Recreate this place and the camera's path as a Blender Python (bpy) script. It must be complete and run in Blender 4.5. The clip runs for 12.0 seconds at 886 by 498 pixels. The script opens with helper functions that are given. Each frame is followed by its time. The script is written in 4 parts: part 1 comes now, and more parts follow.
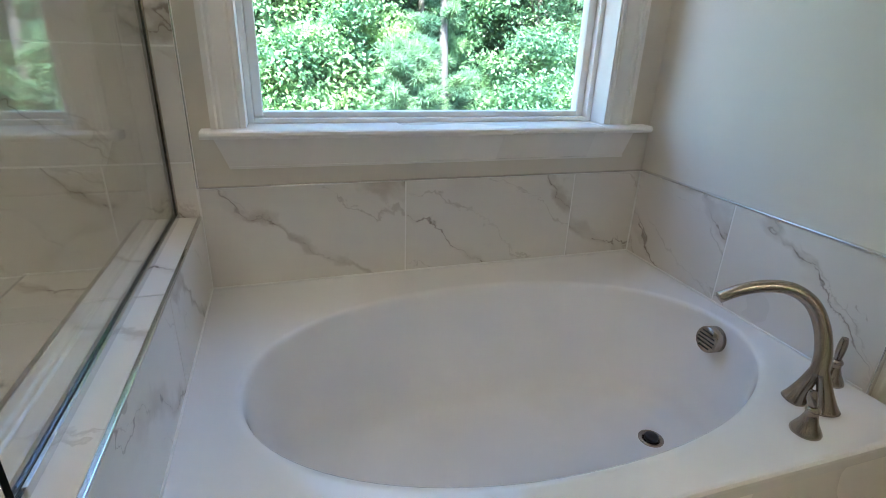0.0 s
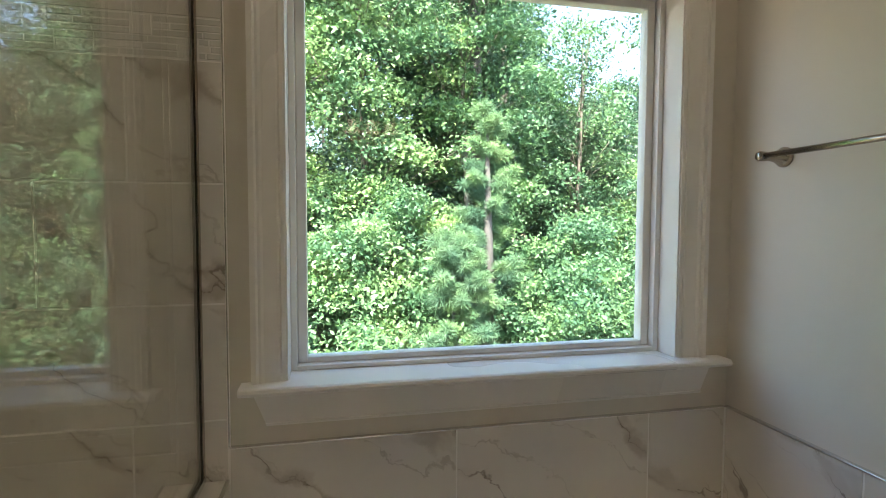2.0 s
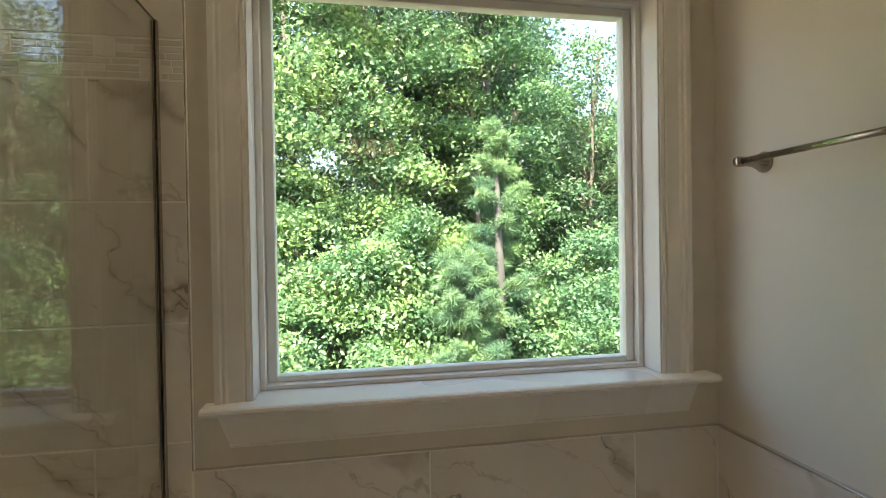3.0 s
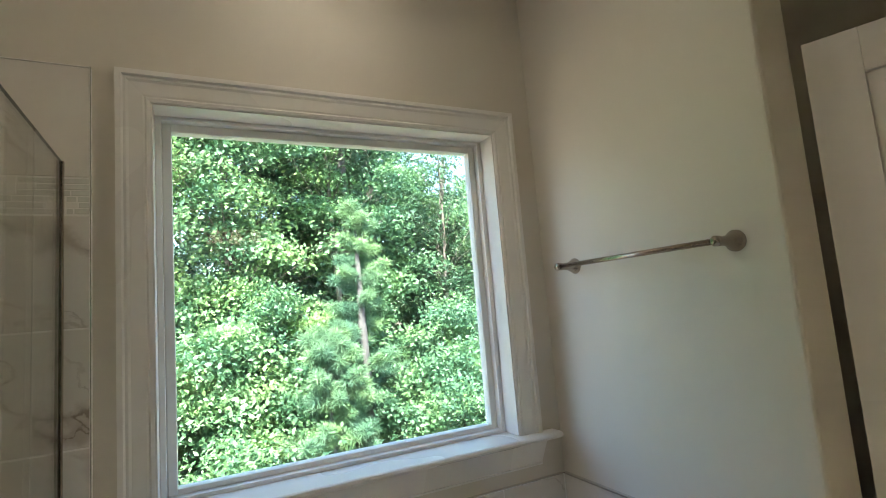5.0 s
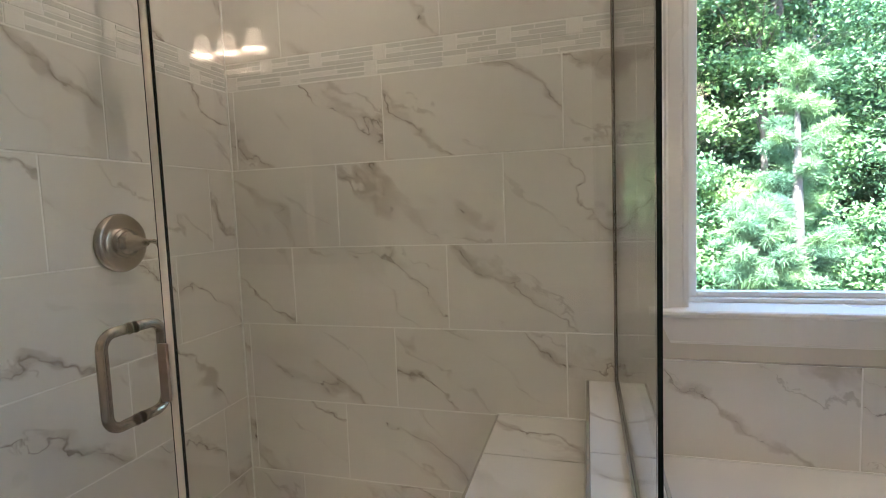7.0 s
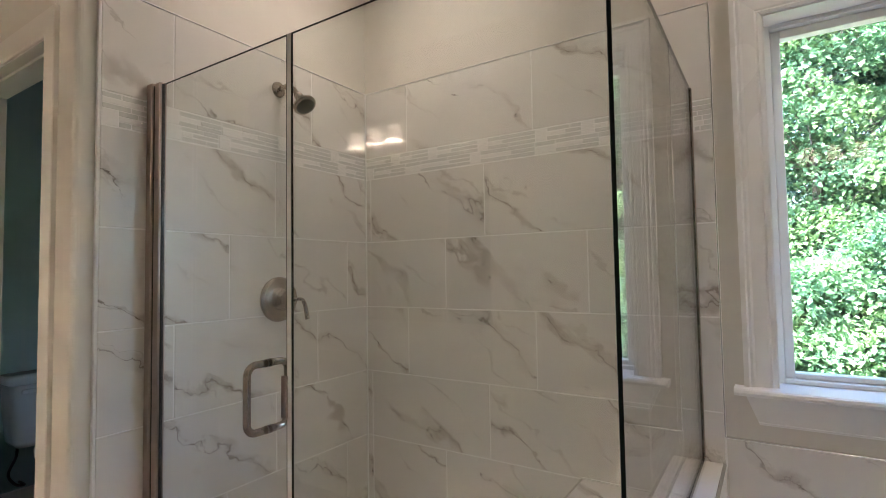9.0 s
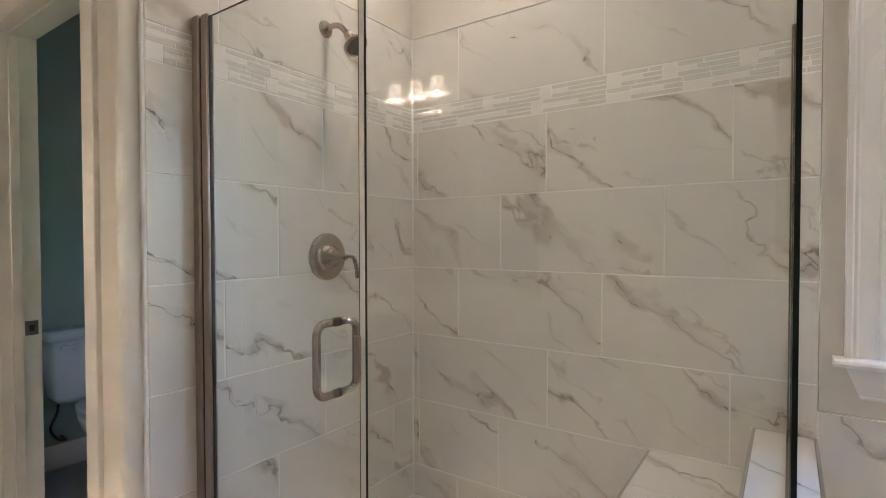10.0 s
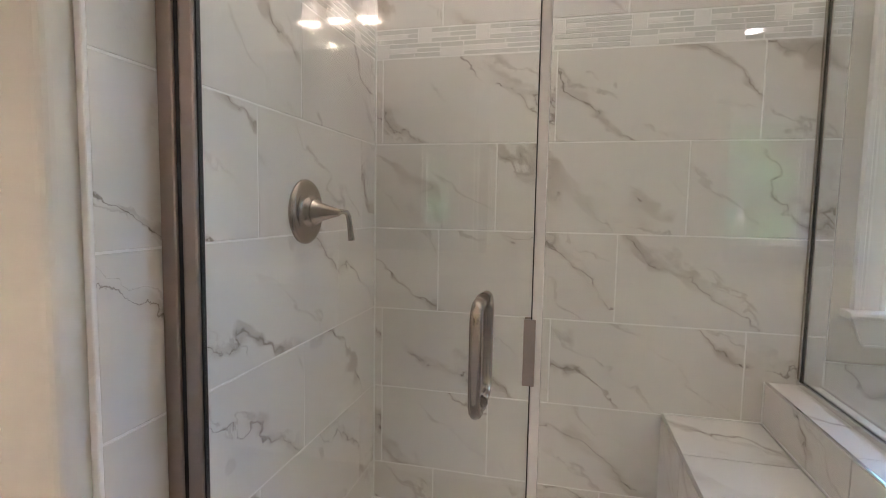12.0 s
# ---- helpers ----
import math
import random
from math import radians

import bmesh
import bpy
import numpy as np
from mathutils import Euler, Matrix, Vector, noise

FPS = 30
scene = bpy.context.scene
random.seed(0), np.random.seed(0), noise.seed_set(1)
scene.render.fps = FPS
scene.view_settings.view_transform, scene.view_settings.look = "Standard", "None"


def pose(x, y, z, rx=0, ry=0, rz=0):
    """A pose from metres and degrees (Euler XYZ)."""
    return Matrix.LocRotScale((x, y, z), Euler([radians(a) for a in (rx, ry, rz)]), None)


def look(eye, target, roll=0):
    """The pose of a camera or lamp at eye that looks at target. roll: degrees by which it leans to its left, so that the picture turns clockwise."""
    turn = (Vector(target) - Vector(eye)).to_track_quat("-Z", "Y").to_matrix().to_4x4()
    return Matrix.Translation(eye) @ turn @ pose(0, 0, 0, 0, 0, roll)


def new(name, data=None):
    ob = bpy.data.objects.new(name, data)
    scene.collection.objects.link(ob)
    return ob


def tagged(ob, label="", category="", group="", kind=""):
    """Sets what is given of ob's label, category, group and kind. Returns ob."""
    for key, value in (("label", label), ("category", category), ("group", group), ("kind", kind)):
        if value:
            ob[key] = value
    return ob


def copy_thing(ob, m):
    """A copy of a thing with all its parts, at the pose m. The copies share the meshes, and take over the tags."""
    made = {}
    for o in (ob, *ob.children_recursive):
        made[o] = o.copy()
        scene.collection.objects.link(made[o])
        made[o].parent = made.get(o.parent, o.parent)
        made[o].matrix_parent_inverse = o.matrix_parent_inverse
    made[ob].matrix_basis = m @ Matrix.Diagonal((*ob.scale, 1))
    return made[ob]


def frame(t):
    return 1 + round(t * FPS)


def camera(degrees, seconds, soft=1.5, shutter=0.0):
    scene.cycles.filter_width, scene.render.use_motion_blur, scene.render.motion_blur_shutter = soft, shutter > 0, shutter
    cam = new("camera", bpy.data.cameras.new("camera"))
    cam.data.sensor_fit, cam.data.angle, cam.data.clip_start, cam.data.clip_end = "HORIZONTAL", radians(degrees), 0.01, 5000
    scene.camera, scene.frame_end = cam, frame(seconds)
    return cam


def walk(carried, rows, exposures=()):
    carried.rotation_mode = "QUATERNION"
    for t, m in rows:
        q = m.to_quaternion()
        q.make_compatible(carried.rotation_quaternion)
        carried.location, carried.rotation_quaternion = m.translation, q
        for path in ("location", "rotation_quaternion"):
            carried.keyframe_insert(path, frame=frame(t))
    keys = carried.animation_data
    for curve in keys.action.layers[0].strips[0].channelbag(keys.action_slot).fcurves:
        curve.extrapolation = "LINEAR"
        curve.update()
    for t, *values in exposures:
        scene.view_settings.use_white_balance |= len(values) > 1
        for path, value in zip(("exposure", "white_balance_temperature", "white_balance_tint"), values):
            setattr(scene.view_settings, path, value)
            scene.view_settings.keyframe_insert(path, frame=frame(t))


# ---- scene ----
cam = camera(82.7, 12.0, soft=0.9)
PATH = [
    (0, (0.026, -0.005, 1.158), (0.597, 1.76, 0.411), 2.1),
    (0.5, (-0.014, 0.061, 1.305), (0.636, 1.897, 0.849), 2.9),
    (1, (-0.043, 0.13, 1.375), (0.597, 2.012, 1.158), 2.6),
    (1.5, (-0.043, 0.14, 1.377), (0.511, 2.059, 1.269), 1.5),
    (2, (0.052, 0.164, 1.345), (0.474, 2.117, 1.246), 0.2),
    (2.5, (0.199, 0.175, 1.331), (0.487, 2.153, 1.25), -0.4),
    (3, (0.194, 0.167, 1.33), (0.546, 2.135, 1.307), -0.9),
    (3.5, (0.097, 0.164, 1.459), (0.814, 2.023, 1.629), -1.2),
    (3.7, (0.093, 0.11, 1.505), (0.899, 1.908, 1.85), -1.3),
    (5.3, (-0.033, -0.11, 1.364), (0.846, 1.678, 1.508), -4.8),
    (5.5, (-0.117, -0.128, 1.273), (0.635, 1.725, 1.288), -3.6),
    (5.9, (-0.345, -0.216, 1.14), (0.053, 1.734, 0.992), -3.1),
    (6, (-0.397, -0.235, 1.139), (-0.073, 1.730, 0.949), -2.9),
    (6.5, (-0.488, -0.180, 1.186), (-0.549, 1.805, 0.943), -3.3),
    (7, (-0.380, -0.174, 1.261), (-0.932, 1.742, 1.105), -2.2),
    (7.2, (-0.357, -0.170, 1.300), (-1.006, 1.718, 1.205), -1.5),
    (8.8, (-0.068, -0.317, 1.344), (-1.107, 1.386, 1.486), -0.9),
    (9, (-0.083, -0.317, 1.296), (-1.17, 1.36, 1.388), -0.9),
    (9.5, (-0.16, -0.325, 1.269), (-1.302, 1.318, 1.271), -0.8),
    (10, (-0.299, -0.298, 1.265), (-1.433, 1.349, 1.224), -0.1),
    (10.5, (-0.451, -0.296, 1.228), (-1.445, 1.437, 1.131), 0.7),
    (11, (-0.641, -0.365, 1.232), (-1.484, 1.443, 1.089), 0.8),
    (11.5, (-0.847, -0.319, 1.201), (-1.528, 1.554, 1.04), 0.9),
    (12, (-1.046, -0.249, 1.216), (-1.511, 1.689, 1.051), 1.0),
]

EXPOSURES = [(0.0, 3.46, 5650, 6), (0.5, 2.92, 5700, 5), (1.0, 2.8, 5750, 5), (2.0, 2.79, 6700, 7), (3.0, 2.67, 7550, 7), (3.7, 2.66, 8300, 9), (5.3, 3.07, 5900, 4), (6.0, 3.25, 5750, 6), (7.0, 3.76, 5950, 13), (8.8, 3.68, 5800, 15), (10.0, 4.1, 5700, 15), (12.0, 4.15, 5500, 17)]
walk(cam, [(t, look(eye, target, roll)) for t, eye, target, roll in PATH], EXPOSURES)

# ---- light: sky, sun from behind the house, vanity lamps, one ceiling can ----
SUN_ELEV, SUN_AZ = 52.0, 200.0
world = bpy.data.worlds.new("sky")
scene.world = world
world.use_nodes = True
wn = world.node_tree
sky = wn.nodes.new("ShaderNodeTexSky")
sky.sky_type, sky.sun_disc = "NISHITA", False
sky.sun_elevation, sky.sun_rotation = radians(SUN_ELEV), radians(SUN_AZ)
wn.nodes["Background"].inputs["Strength"].default_value = 0.15
wn.links.new(sky.outputs["Color"], wn.nodes["Background"].inputs["Color"])
sun = new("sun", bpy.data.lights.new("sun", "SUN"))
sun.data.energy, sun.data.angle, sun.data.color = 5.0, radians(0.6), (1.0, 0.95, 0.86)
d_sun = Vector((math.sin(radians(SUN_AZ)) * math.cos(radians(SUN_ELEV)), math.cos(radians(SUN_AZ)) * math.cos(radians(SUN_ELEV)), math.sin(radians(SUN_ELEV))))
sun.rotation_euler = d_sun.to_track_quat("Z", "Y").to_euler()
BULB_GLOW, SHADE_GLOW, CAN_W, SHOWER_CAN_W = 20.0, 0.45, 0.08, 0.175
LAMP_COLOUR = (1.0, 0.74, 0.50)


# ---- materials ----
def material(name, colour, rough=0.5, metal=0.0, **more):
    m = bpy.data.materials.new(name)
    m.use_nodes = True
    b = m.node_tree.nodes["Principled BSDF"]
    b.inputs["Base Color"].default_value = (*colour, 1)
    b.inputs["Roughness"].default_value = rough
    b.inputs["Metallic"].default_value = metal
    for key, value in more.items():
        b.inputs[key.replace("_", " ")].default_value = value
    return m


def node(m, kind, operation="", interpolation_type="", data_type="", blend_type="", **values):
    n = m.node_tree.nodes.new(kind)
    if data_type:
        n.data_type = data_type
    if blend_type:
        n.blend_type = blend_type
    if operation:
        n.operation = operation
    if interpolation_type:
        n.interpolation_type = interpolation_type
    for key, value in values.items():
        n.inputs[key].default_value = value
    return n


def link(m, a, b):
    m.node_tree.links.new(a, b)


def ramp(m, source, stops):
    r = node(m, "ShaderNodeValToRGB")
    while len(r.color_ramp.elements) < len(stops):
        r.color_ramp.elements.new(0.5)
    for e, (p, c) in zip(r.color_ramp.elements, stops):
        e.position, e.color = p, (*c, 1) if len(c) == 3 else c
    link(m, source, r.inputs["Fac"])
    return r.outputs["Color"]


def math_node(m, op, a, b):
    n = node(m, "ShaderNodeMath", operation=op)
    for k, v in enumerate((a, b)):
        if isinstance(v, (int, float)):
            n.inputs[k].default_value = v
        else:
            link(m, v, n.inputs[k])
    return n.outputs[0]


def mix(m, fac, a, b, blend="MIX"):
    n = node(m, "ShaderNodeMix", data_type="RGBA", blend_type=blend)
    for k, v in ((0, fac), (6, a), (7, b)):
        if isinstance(v, (int, float)):
            n.inputs[k].default_value = v
        elif isinstance(v, tuple):
            n.inputs[k].default_value = (*v, 1)
        else:
            link(m, v, n.inputs[k])
    return n.outputs[2]


def grained(name, colour, rough, scale, amount, bump, metal=0.0, second=1.5):
    """A surface with fine grain, broad unevenness and slight relief."""
    m = material(name, colour, rough, metal)
    b = m.node_tree.nodes["Principled BSDF"]
    co = node(m, "ShaderNodeTexCoord").outputs["Object"]
    fine = node(m, "ShaderNodeTexNoise", Scale=scale, Detail=4.0)
    broad = node(m, "ShaderNodeTexNoise", Scale=second, Detail=2.0)
    link(m, co, fine.inputs["Vector"])
    link(m, co, broad.inputs["Vector"])
    lo, hi = tuple(c * (1 - amount) for c in colour), tuple(min(1, c * (1 + amount)) for c in colour)
    both = math_node(m, "ADD", math_node(m, "MULTIPLY", fine.outputs["Fac"], 0.45), math_node(m, "MULTIPLY", broad.outputs["Fac"], 0.55))
    link(m, mix(m, both, lo, hi), b.inputs["Base Color"])
    link(m, math_node(m, "ADD", rough - 0.06, math_node(m, "MULTIPLY", broad.outputs["Fac"], 0.12)), b.inputs["Roughness"])
    if bump:
        bn = node(m, "ShaderNodeBump", Strength=bump, Distance=0.002)
        link(m, fine.outputs["Fac"], bn.inputs["Height"])
        link(m, bn.outputs["Normal"], b.inputs["Normal"])
    return m


def marble(name):
    """Printed porcelain: warm white with diagonal grey-brown veins, another print on each tile."""
    m = material(name, (0.75, 0.72, 0.68), 0.38)
    b = m.node_tree.nodes["Principled BSDF"]
    co = node(m, "ShaderNodeTexCoord").outputs["Object"]
    rnd = node(m, "ShaderNodeObjectInfo").outputs["Random"]
    off = node(m, "ShaderNodeCombineXYZ")
    link(m, math_node(m, "MULTIPLY", rnd, 41.0), off.inputs[0])
    link(m, math_node(m, "MULTIPLY", rnd, 83.0), off.inputs[1])
    link(m, math_node(m, "MULTIPLY", rnd, 17.0), off.inputs[2])
    add = node(m, "ShaderNodeVectorMath", operation="ADD")
    link(m, co, add.inputs[0])
    link(m, off.outputs[0], add.inputs[1])
    kink = node(m, "ShaderNodeTexNoise", Scale=6.5, Detail=6.0, Roughness=0.62)
    link(m, add.outputs[0], kink.inputs["Vector"])
    push = node(m, "ShaderNodeVectorMath", operation="MULTIPLY_ADD")
    link(m, kink.outputs["Color"], push.inputs[0])
    push.inputs[1].default_value = (0.12, 0.12, 0.0)
    link(m, add.outputs[0], push.inputs[2])
    turn = node(m, "ShaderNodeMapping")
    turn.inputs["Rotation"].default_value = (0, 0, radians(35))
    link(m, push.outputs[0], turn.inputs["Vector"])
    squash = node(m, "ShaderNodeMapping")
    squash.inputs["Scale"].default_value = (0.75, 1.5, 1.0)
    link(m, turn.outputs[0], squash.inputs["Vector"])
    across = node(m, "ShaderNodeSeparateXYZ")
    link(m, turn.outputs[0], across.inputs[0])

    def vein(per_metre, wander, scale, detail):
        """Distance from the nearest of a family of wandering lines, 0 on the line to 0.5 between lines."""
        n = node(m, "ShaderNodeTexNoise", Scale=scale, Detail=detail, Roughness=0.6)
        link(m, squash.outputs[0], n.inputs["Vector"])
        t = math_node(m, "ADD", math_node(m, "MULTIPLY", across.outputs[1], per_metre), math_node(m, "MULTIPLY", n.outputs["Fac"], wander))
        return math_node(m, "ABSOLUTE", math_node(m, "SUBTRACT", math_node(m, "FRACT", t, 0.0), 0.5), 0.0)

    def near(d, width):
        s = node(m, "ShaderNodeMapRange", interpolation_type="SMOOTHSTEP")
        s.inputs["From Min"].default_value, s.inputs["From Max"].default_value = 0.0, width
        s.inputs["To Min"].default_value, s.inputs["To Max"].default_value = 1.0, 0.0
        link(m, d, s.inputs["Value"])
        return s.outputs[0]

    def mask(scale, lo, hi):
        n = node(m, "ShaderNodeTexNoise", Scale=scale, Detail=3.0)
        link(m, add.outputs[0], n.inputs["Vector"])
        s = node(m, "ShaderNodeMapRange")
        s.inputs["From Min"].default_value, s.inputs["From Max"].default_value = lo, hi
        link(m, n.outputs["Fac"], s.inputs["Value"])
        return s.outputs[0]

    def swelling(d, scale, lo, hi):
        """The same distance, shrunk where a patchy mask is high, so that the line swells and thins."""
        return math_node(m, "DIVIDE", d, math_node(m, "ADD", mask(scale, lo, hi), 0.22))

    main = vein(2.9, 1.5, 2.2, 4.0)
    small = vein(5.2, 1.9, 3.4, 5.0)
    thin = math_node(m, "MULTIPLY", near(swelling(main, 9.0, 0.42, 0.66), 0.020), mask(3.6, 0.42, 0.52))
    knot = math_node(m, "MULTIPLY", near(main, 0.026), mask(22.0, 0.60, 0.70))
    halo = math_node(m, "MULTIPLY", near(swelling(main, 5.0, 0.36, 0.66), 0.15), mask(3.0, 0.40, 0.60))
    faint = math_node(m, "MULTIPLY", near(swelling(small, 6.0, 0.40, 0.66), 0.06), mask(3.6, 0.43, 0.60))
    cloud = node(m, "ShaderNodeTexNoise", Scale=3.0, Detail=3.0)
    link(m, add.outputs[0], cloud.inputs["Vector"])
    c = mix(m, cloud.outputs["Fac"], (0.66, 0.63, 0.585), (0.74, 0.71, 0.665))
    c = mix(m, math_node(m, "MULTIPLY", halo, 0.68), c, (0.37, 0.315, 0.26))
    c = mix(m, math_node(m, "MULTIPLY", faint, 0.50), c, (0.36, 0.315, 0.27))
    c = mix(m, math_node(m, "MULTIPLY", thin, 0.70), c, (0.17, 0.13, 0.10))
    c = mix(m, math_node(m, "MULTIPLY", knot, 0.8), c, (0.10, 0.075, 0.055))
    link(m, c, b.inputs["Base Color"])
    link(m, math_node(m, "ADD", 0.25, math_node(m, "MULTIPLY", cloud.outputs["Fac"], 0.08)), b.inputs["Roughness"])
    return m


def brushed(name, colour, rough):
    m = grained(name, colour, rough, 260.0, 0.12, 0.05, metal=1.0, second=9.0)
    return m


def leaf_material(name, dark, light):
    m = bpy.data.materials.new(name)
    m.use_nodes = True
    b = m.node_tree.nodes["Principled BSDF"]
    b.inputs["Roughness"].default_value = 0.48
    r = node(m, "ShaderNodeNewGeometry").outputs["Random Per Island"]
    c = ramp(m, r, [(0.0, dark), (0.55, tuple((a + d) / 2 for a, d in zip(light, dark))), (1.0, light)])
    # Light and shade of leaf clumps painted in: cool dark to warm bright.
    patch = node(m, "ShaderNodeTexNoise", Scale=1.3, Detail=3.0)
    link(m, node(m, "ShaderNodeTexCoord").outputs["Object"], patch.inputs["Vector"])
    clump_shading = ramp(m, patch.outputs["Fac"], [(0.36, (0.52, 0.68, 0.78)), (0.5, (0.9, 0.97, 0.95)), (0.64, (1.45, 1.38, 1.1))])
    c = mix(m, 1.0, c, clump_shading, "MULTIPLY")
    link(m, c, b.inputs["Base Color"])
    tr = node(m, "ShaderNodeBsdfTranslucent")
    link(m, c, tr.inputs["Color"])
    ms = node(m, "ShaderNodeMixShader", Fac=0.40)
    link(m, b.outputs[0], ms.inputs[1])
    link(m, tr.outputs[0], ms.inputs[2])
    link(m, ms.outputs[0], m.node_tree.nodes["Material Output"].inputs["Surface"])
    return m


def thin_glass(name, tint):
    """Clear sheet: lets light straight through, gloss grows towards grazing angles."""
    m = bpy.data.materials.new(name)
    m.use_nodes = True
    m.node_tree.nodes.remove(m.node_tree.nodes["Principled BSDF"])
    lw = node(m, "ShaderNodeLayerWeight", Blend=0.5)
    f = math_node(m, "ADD", 0.04, math_node(m, "MULTIPLY", math_node(m, "POWER", lw.outputs["Facing"], 5.0), 0.96))
    tr = node(m, "ShaderNodeBsdfTransparent", Color=(*tint, 1))
    gl = node(m, "ShaderNodeBsdfGlossy", Roughness=0.0)
    ms = node(m, "ShaderNodeMixShader")
    link(m, f, ms.inputs[0])
    link(m, tr.outputs[0], ms.inputs[1])
    link(m, gl.outputs[0], ms.inputs[2])
    link(m, ms.outputs[0], m.node_tree.nodes["Material Output"].inputs["Surface"])
    return m


MARBLE = marble("marble_porcelain")
GROUT = grained("grout", (0.86, 0.84, 0.81), 0.85, 300.0, 0.08, 0.2)
CAULK = grained("white_caulk", (0.84, 0.83, 0.80), 0.4, 80.0, 0.03, 0.0)
PAINT = grained("wall_paint", (0.67, 0.63, 0.56), 0.6, 350.0, 0.03, 0.12)
TEAL = grained("toilet_room_paint", (0.36, 0.45, 0.43), 0.6, 350.0, 0.03, 0.12)
CEIL = grained("ceiling_paint", (0.78, 0.76, 0.72), 0.8, 300.0, 0.03, 0.15)
TRIM = grained("trim_enamel", (0.82, 0.80, 0.77), 0.28, 60.0, 0.03, 0.04)
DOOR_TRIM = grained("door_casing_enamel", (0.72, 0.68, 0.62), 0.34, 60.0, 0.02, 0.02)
VINYL = grained("window_vinyl", (0.85, 0.85, 0.83), 0.35, 40.0, 0.02, 0.0)
ACRYLIC = grained("tub_acrylic", (0.80, 0.79, 0.78), 0.10, 8.0, 0.02, 0.0)
CERAMIC = grained("toilet_ceramic", (0.78, 0.78, 0.77), 0.1, 8.0, 0.02, 0.0)
NICKEL = brushed("brushed_nickel", (0.41, 0.355, 0.305), 0.25)
BRONZE = brushed("hinge_metal", (0.41, 0.34, 0.30), 0.33)
CHROME = brushed("edge_profile_metal", (0.72, 0.71, 0.70), 0.18)
BLACK = material("black_rubber", (0.012, 0.012, 0.012), 0.5)
FLOOR = grained("floor_tile", (0.26, 0.265, 0.255), 0.35, 30.0, 0.2, 0.1)
GLASS = thin_glass("clear_glass", (0.974, 0.990, 0.981))
EDGE = material("glass_edge", (0.004, 0.009, 0.008), 0.3, Specular_IOR_Level=0.15)
PANE = thin_glass("window_glass", (0.985, 0.993, 0.99))
SEAL = material("clear_vinyl_seal", (0.92, 0.90, 0.87), 0.16, Transmission_Weight=0.2, IOR=1.4)
RUBBER = grained("grey_rubber", (0.13, 0.12, 0.11), 0.5, 60.0, 0.1, 0.0)
MIRROR = material("mirror_silver", (0.9, 0.91, 0.9), 0.01, 1.0)
STONE = grained("mosaic_stone", (0.80, 0.775, 0.74), 0.3, 40.0, 0.05, 0.05)
MOSAIC = grained("mosaic_glass", (0.685, 0.675, 0.635), 0.1, 20.0, 0.08, 0.0)
BULB = material("bulb_glow", (1, 1, 1), 0.5, Emission_Color=(*LAMP_COLOUR, 1), Emission_Strength=BULB_GLOW)
SHADE = material("frosted_shade", (0.9, 0.88, 0.85), 0.4, Emission_Color=(*LAMP_COLOUR, 1), Emission_Strength=SHADE_GLOW)
CAN = material("can_glow", (1, 1, 1), 0.5, Emission_Color=(1.0, 0.86, 0.70, 1), Emission_Strength=5.0)


# ---- builders ----
def mesh_from(name, bm, mat):
    me = bpy.data.meshes.new(name)
    bm.normal_update()
    bm.to_mesh(me)
    bm.free()
    for m in mat if isinstance(mat, (list, tuple)) else [mat]:
        me.materials.append(m)
    return me


def part(name, bm, mat, parent=None, label="", smooth=False):
    me = mesh_from(name, bm, mat)
    if smooth:
        me.shade_smooth()
    ob = new(name, me)
    if parent is not None:
        ob.parent = parent
        ob.matrix_parent_inverse = parent.matrix_basis.inverted()
    if label:
        ob["label"] = label
    return ob


def thing(name, at, label, category, group="", kind=""):
    ob = new(name)
    ob.empty_display_size = 0.05
    ob.matrix_basis = Matrix.Translation(at)
    return tagged(ob, label, category, group, kind)


def box(bm, x0, x1, y0, y1, z0, z1, bevel=0.0, seg=2):
    g = bmesh.ops.create_cube(bm, size=1.0, matrix=Matrix.Translation(((x0 + x1) / 2, (y0 + y1) / 2, (z0 + z1) / 2)) @ Matrix.Diagonal((x1 - x0, y1 - y0, z1 - z0, 1)))
    if bevel:
        es = list({e for v in g["verts"] for e in v.link_edges})
        bmesh.ops.bevel(bm, geom=es, offset=bevel, segments=seg, affect="EDGES", profile=0.5)
    return bm


def boxes(*rows, bevel=0.0):
    bm = bmesh.new()
    for r in rows:
        box(bm, *r, bevel=bevel)
    return bm


def prism(bm, outline, axis, a, b):
    """A flat outline (list of pairs) pushed along an axis from a to b."""
    def at(p, q, k):
        return {"x": (k, p, q), "y": (p, k, q), "z": (p, q, k)}[axis]
    lo = [bm.verts.new(at(p, q, a)) for p, q in outline]
    hi = [bm.verts.new(at(p, q, b)) for p, q in outline]
    n = len(outline)
    bm.faces.new(lo)
    bm.faces.new(hi[::-1])
    for i in range(n):
        bm.faces.new((lo[i], hi[i], hi[(i + 1) % n], lo[(i + 1) % n]))
    bmesh.ops.recalc_face_normals(bm, faces=bm.faces)
    return bm


def lathe(bm, profile, m=Matrix(), seg=24):
    """Rings of (radius, height) round the z axis of m, closed at the ends."""
    rings = []
    for r, h in profile:
        rings.append([bm.verts.new(m @ Vector((max(r, 1e-4) * math.cos(2 * math.pi * k / seg), max(r, 1e-4) * math.sin(2 * math.pi * k / seg), h))) for k in range(seg)])
    for a, b in zip(rings, rings[1:]):
        for k in range(seg):
            bm.faces.new((a[k], a[(k + 1) % seg], b[(k + 1) % seg], b[k]))
    bm.faces.new(rings[0][::-1])
    bm.faces.new(rings[-1])
    bmesh.ops.recalc_face_normals(bm, faces=bm.faces)
    return bm


